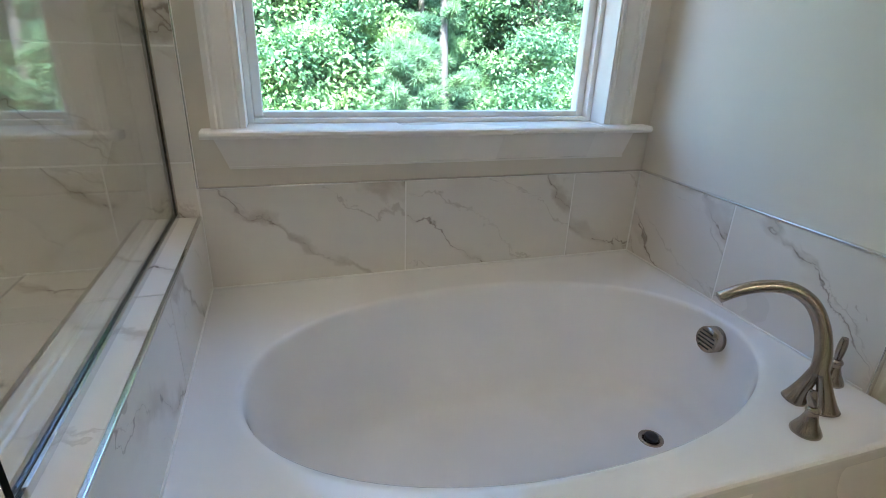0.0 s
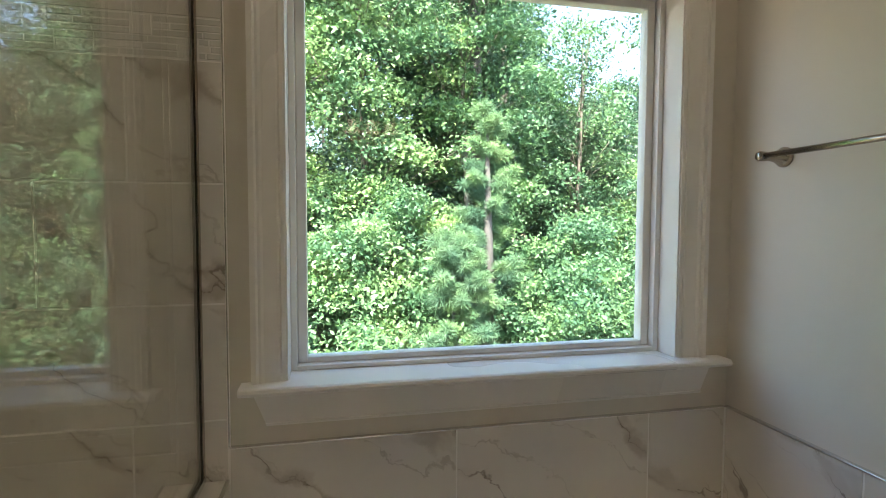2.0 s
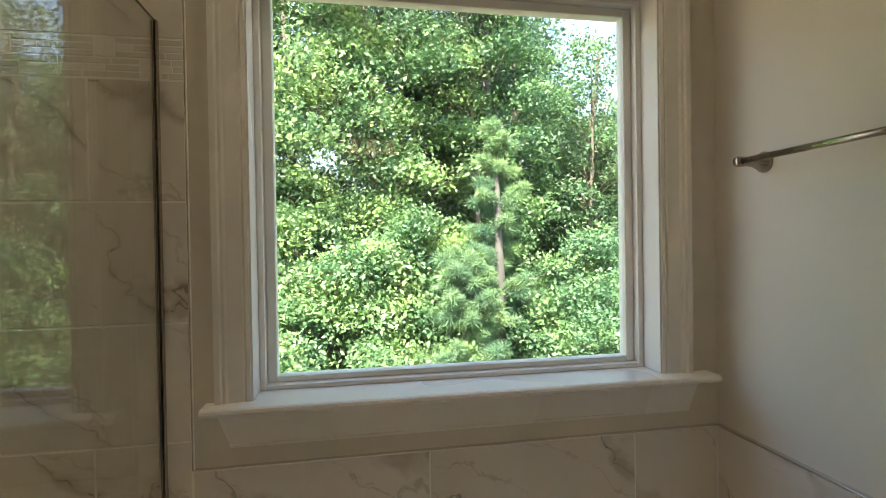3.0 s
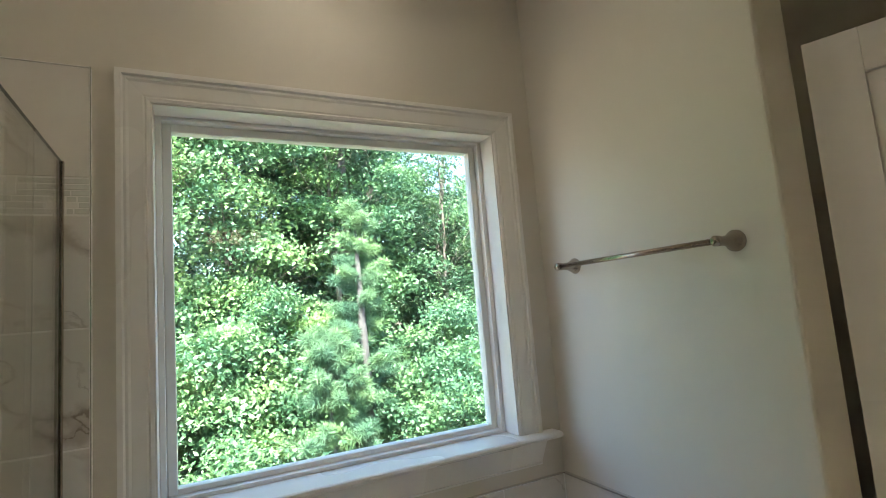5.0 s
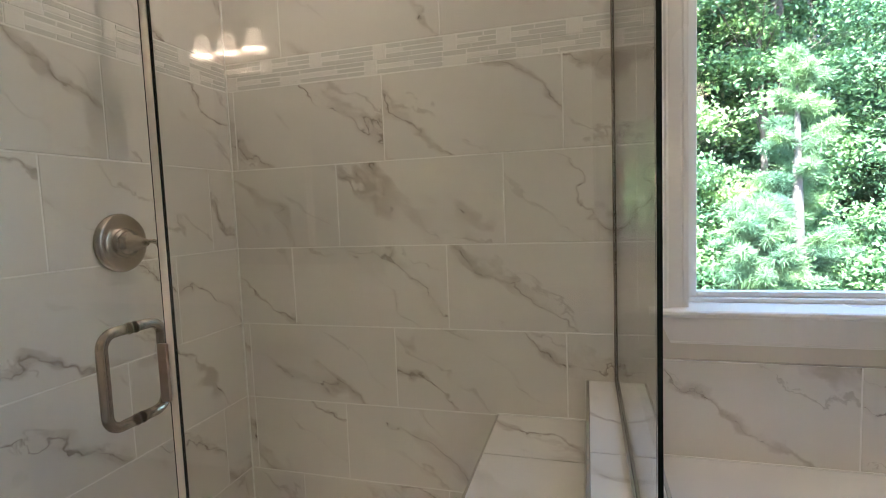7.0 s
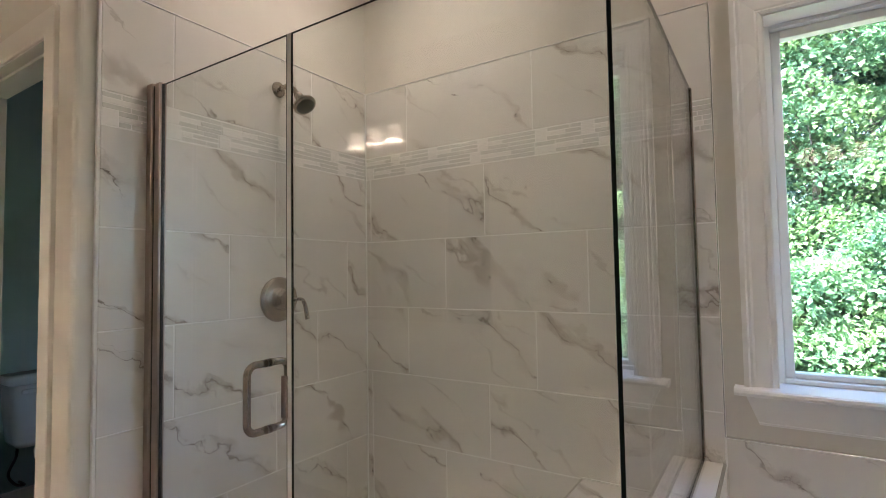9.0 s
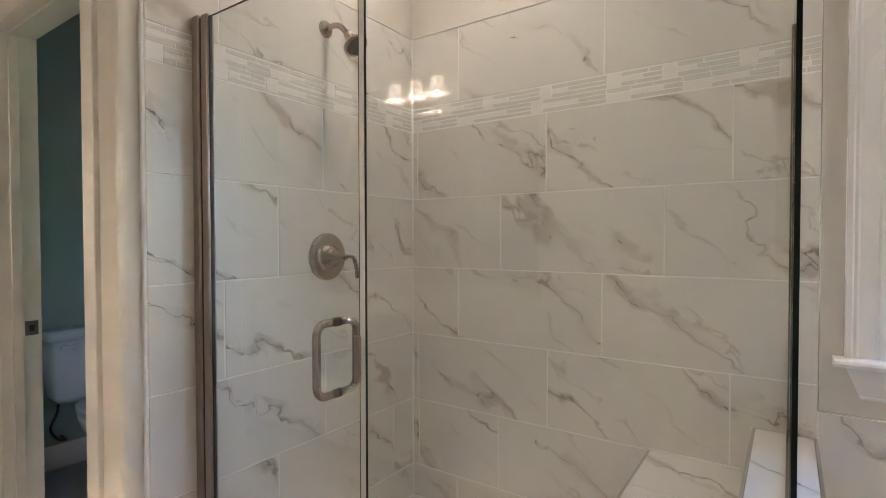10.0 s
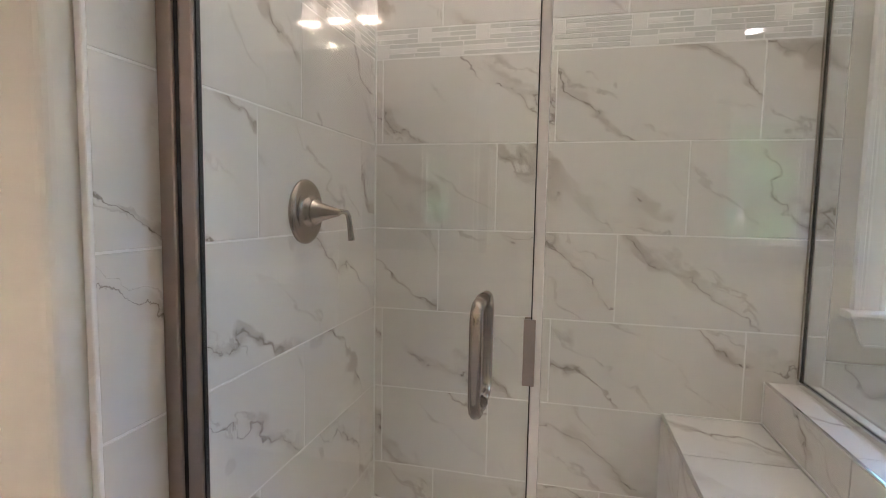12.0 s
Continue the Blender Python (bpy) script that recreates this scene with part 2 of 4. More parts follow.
def tube(bm, points, radii, seg=14):
    """A round bar along points; radii is one number or one for each point."""
    pts = [Vector(p) for p in points]
    if isinstance(radii, (int, float)):
        radii = [radii] * len(pts)
    up = None
    rings = []
    for i, p in enumerate(pts):
        d = (pts[min(i + 1, len(pts) - 1)] - pts[max(i - 1, 0)]).normalized()
        if up is None:
            up = d.orthogonal().normalized()
        up = (up - d * up.dot(d)).normalized()
        side = d.cross(up)
        rings.append([bm.verts.new(p + radii[i] * (math.cos(2 * math.pi * k / seg) * up + math.sin(2 * math.pi * k / seg) * side)) for k in range(seg)])
    for a, b in zip(rings, rings[1:]):
        for k in range(seg):
            bm.faces.new((a[k], a[(k + 1) % seg], b[(k + 1) % seg], b[k]))
    bm.faces.new(rings[0][::-1])
    bm.faces.new(rings[-1])
    bmesh.ops.recalc_face_normals(bm, faces=bm.faces)
    return bm


def smooth_line(points, n=10):
    """Catmull-Rom through points."""
    p = [Vector(q) for q in points]
    p = [2 * p[0] - p[1], *p, 2 * p[-1] - p[-2]]
    out = []
    for i in range(1, len(p) - 2):
        for k in range(n):
            t = k / n
            out.append(0.5 * (2 * p[i] + (p[i + 1] - p[i - 1]) * t + (2 * p[i - 1] - 5 * p[i] + 4 * p[i + 1] - p[i + 2]) * t ** 2 + (3 * p[i] - p[i - 1] - 3 * p[i + 1] + p[i + 2]) * t ** 3))
    return out + [p[-2]]


def structure(name, bm, mat, label, category="", smooth=False):
    return tagged(part(name, bm, mat, None, "", smooth), label, category, kind="structure")


TILE_MESHES = {}


def tile(parent, centre, u, v, w, h, thick, mat, name="tile", chamfer=0.0012, tilt=0.0):
    """One slab of w by h whose face looks along u x v; centre is on its face."""
    key = (round(w, 4), round(h, 4), round(thick, 4), mat.name, chamfer)
    if key not in TILE_MESHES:
        a, b, c = w / 2, h / 2, chamfer
        vs = [(-a, -b, -thick), (a, -b, -thick), (a, b, -thick), (-a, b, -thick), (-a, -b, -c), (a, -b, -c), (a, b, -c), (-a, b, -c), (c - a, c - b, 0), (a - c, c - b, 0), (a - c, b - c, 0), (c - a, b - c, 0)]
        fs = [(8, 9, 10, 11)]
        for k in range(4):
            j = (k + 1) % 4
            fs += [(k, j, 4 + j, 4 + k), (4 + k, 4 + j, 8 + j, 8 + k)]
        me = bpy.data.meshes.new(name)
        me.from_pydata(vs, [], fs)
        me.materials.append(mat)
        TILE_MESHES[key] = me
    ob = new(name, TILE_MESHES[key])
    u, v = Vector(u), Vector(v)
    n = u.cross(v)
    m = Matrix((u, v, n)).transposed().to_4x4()
    m.translation = Vector(centre)
    ob.matrix_basis = m
    ob.parent = parent
    ob.matrix_parent_inverse = parent.matrix_basis.inverted()
    return ob


def tiled_row(parent, origin, u, v, a, b, z0, z1, cuts, thick=0.009, gap=0.0045, mat=None):
    """A row of tiles between a and b along u, from height z0 to z1 along v, cut at the given places."""
    stops = [a, *[c for c in cuts if a + 0.012 < c < b - 0.012], b]
    for p, q in zip(stops, stops[1:]):
        lo, hi = (p + (gap / 2 if p != a else 0.001)), (q - (gap / 2 if q != b else 0.001))
        mid = Vector(origin) + Vector(u) * ((lo + hi) / 2) + Vector(v) * ((z0 + z1) / 2)
        tile(parent, mid, u, v, hi - lo, z1 - z0 - gap, thick, mat or MARBLE)


X, Y, Z = Vector((1, 0, 0)), Vector((0, 1, 0)), Vector((0, 0, 1))
WY, LX, RX = 1.56, -1.75, 1.305
CEILING = 2.73
ROWS_Z = (0.06, 0.211, 0.519, 0.827, 1.135, 1.447, 1.757)
BAND = (1.757, 1.862)
TOP = 2.187

# ---- large structure ----
floor = structure("floor", boxes((-3.75, 2.6, -1.35, 1.75, -0.12, 0.0)), FLOOR, "dark grey stone-look tile floor, dull in the shade", "floor")
ceiling = structure("ceiling", boxes((-3.75, 2.6, -1.35, 1.75, CEILING, CEILING + 0.12)), CEIL, "flat white painted ceiling", "ceiling")
TX0, TX1, TZ0, TZ1 = -2.56, -2.03, 1.0, 1.85
WX0, WX1, WZ0, WZ1 = -0.08, 1.124, 0.90, 2.105
wall_north = structure("wall_north", boxes((-3.75, TX0, 1.572, 1.75, 0, CEILING), (TX1, WX0, 1.572, 1.75, 0, CEILING), (TX0, TX1, 1.572, 1.75, 0, TZ0), (TX0, TX1, 1.572, 1.75, TZ1, CEILING), (WX1, 2.6, 1.572, 1.75, 0, CEILING), (WX0, WX1, 1.572, 1.75, 0, WZ0), (WX0, WX1, 1.572, 1.75, WZ1, CEILING)), PAINT, "greige painted wall with a square window above the tub", "wall")
wall_east = structure("wall_east", prism(bmesh.new(), [(1.317, 1.572), (1.317, 0.630), (1.3182, 0.624), (1.322, 0.6195), (1.328, 0.617), (1.448, 0.617), (1.455, 0.6195), (1.459, 0.624), (1.46, 0.630), (1.46, 1.572)], "z", 0, CEILING), PAINT, "greige painted wall end beside the tub", "wall")
wall_shower = structure("wall_shower", prism(bmesh.new(), [(-1.88, 0.315), (-1.780, 0.315), (-1.7725, 0.3165), (-1.7665, 0.3205), (-1.7632, 0.3265), (-1.762, 0.334), (-1.762, 1.572), (-1.88, 1.572)], "z", 0, CEILING), PAINT, "greige painted wall carrying the shower valve", "wall")
DX0, DX1, DZ = -2.735, -1.96, 2.05
wall_doorway = structure("wall_doorway", boxes((-3.75, DX0 - 0.02, 0.315, 0.43, 0, CEILING), (DX1 + 0.02, -1.88, 0.315, 0.43, 0, CEILING), (DX0 - 0.02, DX1 + 0.02, 0.315, 0.43, DZ + 0.02, CEILING)), PAINT, "greige painted wall with the doorway to the toilet room", "wall")
wall_south = structure("wall_south", boxes((-3.75, 2.6, -1.35, -1.2, 0, CEILING)), PAINT, "greige painted wall behind the vanity mirrors", "wall")
wall_west = structure("wall_west", boxes((-3.75, -3.62, -1.2, 0.315, 0, CEILING)), PAINT, "greige painted end wall", "wall")
wall_toilet = structure("wall_toilet", boxes((-3.75, -3.62, 0.43, 1.572, 0, CEILING)), TEAL, "dim blue-grey wall behind the toilet", "wall")
wall_far_east = structure("wall_far_east", boxes((2.45, 2.6, -1.2, 1.572, 0, CEILING)), PAINT, "greige painted end wall", "wall")

# ---- window ----
def casing_profile(inner, outer, sign, plain=False):
    """Stepped casing section: pairs of (across, proud) from the inner to the outer edge."""
    w = outer - inner
    steps = [(0, 0), (0, 0.010), (0.10, 0.013), (0.16, 0.010), (0.22, 0.012), (0.62, 0.016), (0.70, 0.020), (0.78, 0.020), (0.84, 0.026), (1.0, 0.026), (1.0, 0)]
    if plain:
        steps = [(0, 0), (0, 0.010), (0.03, 0.0122), (0.13, 0.0128), (0.15, 0.0135), (0.97, 0.0145), (1.0, 0.012), (1.0, 0)]
    return [(inner + sign * abs(w) * a, p) for a, p in steps]


def mitred_side(bm, inner, outer, wall, facing, z0, zi, zo, plain=False):
    """Upright casing with a mitred head, on a wall at y = wall; facing is -1 towards -y."""
    sign = 1 if outer > inner else -1
    prof = casing_profile(inner, outer, sign, plain)
    lo = [bm.verts.new((p, wall + facing * q, z0)) for p, q in prof]
    hi = [bm.verts.new((p, wall + facing * q, zi + (zo - zi) * abs(p - inner) / abs(outer - inner))) for p, q in prof]
    for k in range(len(prof) - 1):
        bm.faces.new((lo[k], lo[k + 1], hi[k + 1], hi[k]))
    bm.faces.new(lo)
    bmesh.ops.recalc_face_normals(bm, faces=bm.faces)
    return bm


def mitred_head(bm, xi0, xi1, xo0, xo1, wall, facing, zi, zo, plain=False):
    prof = casing_profile(zi, zo, 1, plain)
    rows = []
    for z, q in prof:
        f = (z - zi) / (zo - zi)
        rows.append((bm.verts.new((xi0 + (xo0 - xi0) * f, wall + facing * q, z)), bm.verts.new((xi1 + (xo1 - xi1) * f, wall + facing * q, z))))
    for a, b in zip(rows, rows[1:]):
        bm.faces.new((a[0], a[1], b[1], b[0]))
    bmesh.ops.recalc_face_normals(bm, faces=bm.faces)
    return bm


def build_window():
    w = thing("window_1", (0.51, 1.6, 0.9), "square white vinyl picture window with white casing above the tub", "window", kind="structure")
    wall = 1.572
    xi0, xi1, xo0, xo1, zi, zo = -0.078, 1.122, -0.165, 1.214, 2.103, 2.193
    part("casing", mitred_side(bmesh.new(), xi0, xo0, wall, -1, 0.9205, zi, zo), TRIM, w)
    part("casing", mitred_side(bmesh.new(), xi1, xo1, wall, -1, 0.9205, zi, zo), TRIM, w)
    part("casing", mitred_head(bmesh.new(), xi0, xi1, xo0, xo1, wall, -1, zi, zo), TRIM, w)
    # jamb liner
    part("jamb", boxes((xi0 - 0.002, xi0 + 0.006, 1.566, 1.735, 0.92, zi), bevel=0.001), TRIM, w)
    part("jamb", boxes((xi1 - 0.006, xi1 + 0.002, 1.566, 1.735, 0.92, zi), bevel=0.001), TRIM, w)
    part("jamb", boxes((xi0 + 0.006, xi1 - 0.006, 1.566, 1.735, zi - 0.006, zi + 0.002), bevel=0.001), TRIM, w)
    # stool with rounded nose and horns
    bm = bmesh.new()
    nose = [(1.735, 0.898), (1.512, 0.898), (1.505, 0.902), (1.502, 0.909), (1.505, 0.916), (1.512, 0.920), (1.735, 0.920)]
    prism(bm, [(y, z) for y, z in nose], "x", xi0 + 0.007, xi1 - 0.007)
    horn = [(1.571, 0.898), *nose[1:-1], (1.571, 0.920)]
    prism(bm, horn, "x", -0.192, xi0 + 0.007)
    prism(bm, horn, "x", xi1 - 0.007, 1.277)
    part("window_sill", bm, TRIM, w, "white wooden stool with rounded nose")
    # apron, tapered at its ends
    bm = bmesh.new()
    prism(bm, [(-0.165, 0.8975), (1.240, 0.8975), (1.200, 0.806), (-0.128, 0.806)], "y", 1.553, 1.5715)
    prism(bm, [(-0.130, 0.8125), (1.202, 0.8125), (1.200, 0.806), (-0.128, 0.806)], "y", 1.548, 1.553)
    part("apron", bm, TRIM, w)
    # vinyl frame in two steps, with the pane
    px0, px1, pz0, pz1 = -0.027, 1.070, 0.952, 2.056
    def ring(name, a0, a1, b0, b1, i0, i1, j0, j1, y0, y1, bev):
        part(name, boxes((a0, i0, y0, y1, b0, b1), (i1, a1, y0, y1, b0, b1), (i0, i1, y0, y1, b0, j0), (i0, i1, y0, y1, j1, b1), bevel=bev), VINYL, w)
    ring("window_frame", xi0 + 0.006, xi1 - 0.006, 0.9205, zi - 0.006, px0 - 0.028, px1 + 0.028, pz0 - 0.018, pz1 + 0.028, 1.655, 1.735, 0.002)
    ring("sash", px0 - 0.0275, px1 + 0.0275, pz0 - 0.0175, pz1 + 0.0275, px0, px1, pz0, pz1, 1.682, 1.725, 0.003)
    p = part("pane", boxes((px0 - 0.004, px1 + 0.004, 1.699, 1.703, pz0 - 0.004, pz1 + 0.004)), PANE, w)
    p.visible_shadow = False
    return w


build_window()


# ---- wall tiles ----
def tiled_north():
    bk = part("grout", boxes((LX, -0.222, 1.5612, 1.5725, 0.05, TOP - 0.002), (-0.222, RX, 1.5612, 1.5725, 0.40, 0.748)), GROUT, wall_north)
    cuts = [(-1.505, -0.891), (-1.715, -1.299, -0.665), (-1.717, -1.081, -0.453), (-1.497, -0.867), (-1.288, -0.654), (-1.72, -1.088, -0.451)]
    o = (0, WY, 0)
    for (z0, z1), c in zip(zip(ROWS_Z, ROWS_Z[1:]), cuts):
        tiled_row(wall_north, o, X, Z, LX + 0.002, -0.226, z0, z1, c)
    tiled_row(wall_north, o, X, Z, LX + 0.002, -0.226, BAND[1], TOP, (-1.495, -0.862))
    tiled_row(wall_north, o, X, Z, -0.222, RX - 0.002, 0.418, 0.748, (0.397, 1.025))
    part("edge_profile", boxes((-0.226, -0.2225, 1.5585, 1.5725, 0.75, TOP + 0.003), bevel=0.0008), CHROME, wall_north)
    part("edge_profile", boxes((LX, -0.226, 1.5585, 1.5725, TOP - 0.0005, TOP + 0.003), bevel=0.0008), TRIM, wall_north)
    part("edge_profile", boxes((-0.222, RX, 1.5585, 1.5725, 0.7475, 0.751), bevel=0.0008), CHROME, wall_north)


def tiled_east():
    part("grout", boxes((1.3062, 1.3175, 0.63, WY + 0.002, 0.40, 0.748)), GROUT, wall_east)
    tiled_row(wall_east, (RX, 0, 0), -Y, Z, -WY, -0.632, 0.418, 0.748, (-1.115,))
    part("edge_profile", boxes((1.302, 1.3175, 0.628, WY, 0.7475, 0.753), bevel=0.001), CHROME, wall_east)
    part("edge_profile", boxes((1.302, 1.3175, 0.627, 0.6305, 0.418, 0.7475), bevel=0.001), CHROME, wall_east)


def tiled_shower_wall():
    part("grout", boxes((-1.7625, -1.7512, 0.38, WY + 0.002, 0.05, TOP - 0.002)), GROUT, wall_shower)
    cuts = [(0.6, 1.21), (0.805, 1.42), (1.021,), (0.607, 1.24), (0.810, 1.427), (1.015,)]
    o = (LX, 0, 0)
    for (z0, z1), c in zip(zip(ROWS_Z, ROWS_Z[1:]), cuts):
        tiled_row(wall_shower, o, Y, Z, 0.378, WY - 0.002, z0, z1, c)
    tiled_row(wall_shower, o, Y, Z, 0.378, WY - 0.002, BAND[1], TOP, (0.598, 1.21))
    part("edge_profile", boxes((-1.7625, -1.746, 0.368, 0.377, 0, TOP + 0.004), bevel=0.003), TRIM, wall_shower)
    part("edge_profile", boxes((-1.7625, -1.7475, 0.377, WY, TOP - 0.0005, TOP + 0.004), bevel=0.001), TRIM, wall_shower)


def mosaic(parent, origin, u, a, b, seed):
    """Band of small stone squares and stacked glass strips, in two courses."""
    rng = random.Random(seed)
    g = 0.003
    half = (BAND[1] - BAND[0] - 0.003) / 2
    for course in range(2):
        z = BAND[0] + 0.0015 + course * half
        p = a + 0.002
        square = course == 0
        while p < b - 0.01:
            if square:
                w = 0.048 if rng.random() < 0.7 else 0.085
            else:
                w = rng.uniform(0.13, 0.27)
            q = min(p + w, b)
            if b - q < 0.02:
                q = b
            if square:
                if w > 0.06 or rng.random() < 0.5:
                    hh = half if w < 0.06 else half * 0.62
                    pieces = [(p, q, z, z + hh, STONE)] + ([(p, q, z + hh, z + half, MOSAIC)] if hh < half else [])
                else:
                    pieces = [(p, q, z, z + half, STONE)]
            else:
                pieces = []
                n = 3
                for k in range(n):
                    cut = rng.uniform(p + 0.25 * (q - p), q - 0.25 * (q - p))
                    s0, s1 = z + half * k / n, z + half * (k + 1) / n
                    pieces += [(p, cut, s0, s1, MOSAIC if k != 1 else STONE), (cut, q, s0, s1, MOSAIC)]
            for x0, x1, z0, z1, m in pieces:
                mid = Vector(origin) + Vector(u) * ((x0 + x1) / 2) + Z * ((z0 + z1) / 2)
                tile(parent, mid + Vector(u).cross(Z) * rng.uniform(-0.0012, 0.0004), u, Z, round(max(0.003, x1 - x0 - g), 3), z1 - z0 - g, 0.007, m, "mosaic_piece", 0.0008)
            p = q
            square = not square


def caulk_lines():
    """Thin white beads where tiled planes and the tub meet."""
    for nm, parent, r in (("caulk", wall_north, (LX, LX + 0.006, WY - 0.006, WY, 0.056, TOP)), ("caulk", wall_north, (RX - 0.005, RX, WY - 0.005, WY, 0.43, 0.748)),
                          ("caulk", wall_north, (-0.2225, RX, WY - 0.0045, WY, 0.4252, 0.4305)), ("caulk", wall_east, (RX - 0.0045, RX, 0.64, WY - 0.005, 0.4252, 0.4305)),
                          ("caulk", wall_north, (LX, -0.70, WY - 0.005, WY, 0.0552, 0.061)), ("caulk", wall_shower, (LX, LX + 0.005, 0.585, WY - 0.006, 0.0552, 0.061))):
        part(nm, boxes(r, bevel=0.0015), CAULK, parent)
    part("caulk", boxes((KX1 - 0.0005, KX1 + 0.004, KY0, WY - 0.005, 0.4252, 0.4305), (KX1 - 0.0005, KX1 + 0.0035, WY - 0.0035, WY, 0.4305, KZ), bevel=0.0012), CAULK, knee)
    part("caulk", boxes((-0.70, KX0, WY - 0.0045, WY, 0.5232, 0.528), (KX0 - 0.0045, KX0, 0.56, WY - 0.005, 0.5232, 0.528), (KX0 - 0.0045, KX0, WY - 0.0045, WY, 0.528, KZ), bevel=0.0012), CAULK, bench)


# ---- tub ----
def build_tub():
    t = thing("bathtub", (0.54, 1.0, 0.0), "white acrylic drop-in oval bathtub set in a tiled alcove", "bathtub")
    x0, x1, y0, y1, zd = -0.2225, RX - 0.001, 0.495, WY - 0.001, 0.425
    cx, cy = 0.5626, 0.992
    n = 96
    rings = []
    # (half length left, half length right, half width, height, squareness)
    prof = [(0.712, 0.712, 0.438, 0.4252, 2.1), (0.690, 0.690, 0.414, 0.4262, 2.1), (0.678, 0.678, 0.401, 0.4255, 2.1), (0.672, 0.673, 0.3945, 0.4215, 2.1), (0.668, 0.670, 0.390, 0.414, 2.12), (0.663, 0.667, 0.386, 0.395, 2.15), (0.646, 0.657, 0.374, 0.31, 2.2),
            (0.602, 0.641, 0.353, 0.18, 2.25), (0.556, 0.622, 0.332, 0.105, 2.3), (0.500, 0.596, 0.303, 0.066, 2.35), (0.435, 0.556, 0.262, 0.051, 2.4), (0.28, 0.39, 0.17, 0.048, 2.2), (0.09, 0.13, 0.05, 0.047, 2.0)]
    bm = bmesh.new()
    for left, right, half, z, e in prof:
        ring = []
        for k in range(n):
            a = 2 * math.pi * k / n
            c, s = math.cos(a), math.sin(a)
            px = math.copysign(abs(c) ** (2 / e), c) * (right if c > 0 else left)
            py = math.copysign(abs(s) ** (2 / e), s) * half
            ring.append(bm.verts.new((cx + px, cy + py, z)))
        rings.append(ring)
    for a, b in zip(rings, rings[1:]):
        for k in range(n):
            bm.faces.new((a[k], a[(k + 1) % n], b[(k + 1) % n], b[k]))
    bm.faces.new(rings[-1])
    # flat deck: each rim vertex is carried out to the rectangle's border
    border = []
    for v in rings[0]:
        d = Vector((v.co.x - cx, v.co.y - cy))
        f = min(((x1 if d.x > 0 else x0) - cx) / d.x if abs(d.x) > 1e-6 else 1e9, ((y1 if d.y > 0 else y0 + 0.012) - cy) / d.y if abs(d.y) > 1e-6 else 1e9)
        border.append(bm.verts.new((cx + d.x * f, cy + d.y * f, zd)))
    for k in range(n):
        bm.faces.new((rings[0][k], border[k], border[(k + 1) % n], rings[0][(k + 1) % n]))
    corners = [bm.verts.new((x, y, zd)) for x, y in ((x1, y1), (x0, y1), (x0, y0 + 0.012), (x1, y0 + 0.012))]
    for c in corners:
        near = sorted(range(n), key=lambda k: (border[k].co - c.co).length)[:2]
        a, b = sorted(near)
        if {a, b} == {0, n - 1}:
            a, b = n - 1, 0
        if (border[a].co - c.co).length > 1e-4 and (border[b].co - c.co).length > 1e-4:
            bm.faces.new((border[a], c, border[b]))
    bmesh.ops.recalc_face_normals(bm, faces=bm.faces)
    part("basin", bm, ACRYLIC, t, smooth=True)
    bm = bmesh.new()
    lip = [(y0 + 0.0125, 0.4249), (y0 + 0.006, 0.4235), (y0 + 0.001, 0.419), (y0, 0.412), (y0, 0.39), (y0 + 0.012, 0.385), (y0 + 0.03, 0.385), (y0 + 0.03, 0.42)]
    prism(bm, lip, "x", x0, x1)
    part("rim", bm, ACRYLIC, t)
    part("skirt", boxes((x0, x1, y0 + 0.014, y0 + 0.03, 0.0, 0.385), bevel=0.002), TRIM, t)
    # overflow cover with slots, on the far end of the basin
    m = Matrix.Translation((1.208, 0.996, 0.367)) @ Euler((0, radians(-84), 0)).to_matrix().to_4x4()
    bm = bmesh.new()
    lathe(bm, [(0.02, -0.02), (0.040, -0.02), (0.040, 0.016), (0.037, 0.020), (0.0, 0.020)], m, 28)
    of = part("overflow_cover", bm, NICKEL, t, "brushed nickel overflow cover with slots", True)
    for k in range(5):
        h = -0.024 + 0.012 * k
        w = math.sqrt(0.031 ** 2 - h * h)
        b2 = bmesh.new()
        box(b2, -0.0022, 0.0022, -w, w, 0.0185, 0.0206)
        bmesh.ops.transform(b2, matrix=m @ Matrix.Translation((h, 0, 0)), verts=b2.verts)
        part("slot", b2, BLACK, of)
    dr = bmesh.new()
    lathe(dr, [(0.0, 0.045), (0.038, 0.045), (0.038, 0.0505), (0.033, 0.053), (0.027, 0.0525), (0.026, 0.05), (0.0, 0.05)], Matrix.Translation((1.042, 0.969, 0.001)), 28)
    d = part("drain", dr, NICKEL, t, "", True)
    b3 = bmesh.new()
    lathe(b3, [(0.0, 0.0505), (0.021, 0.0505), (0.021, 0.060), (0.016, 0.064), (0.0, 0.064)], Matrix.Translation((1.042, 0.969, 0.001)), 20)
    part("stopper", b3, BLACK, d, "dark drain stopper", True)
    return t


build_tub()


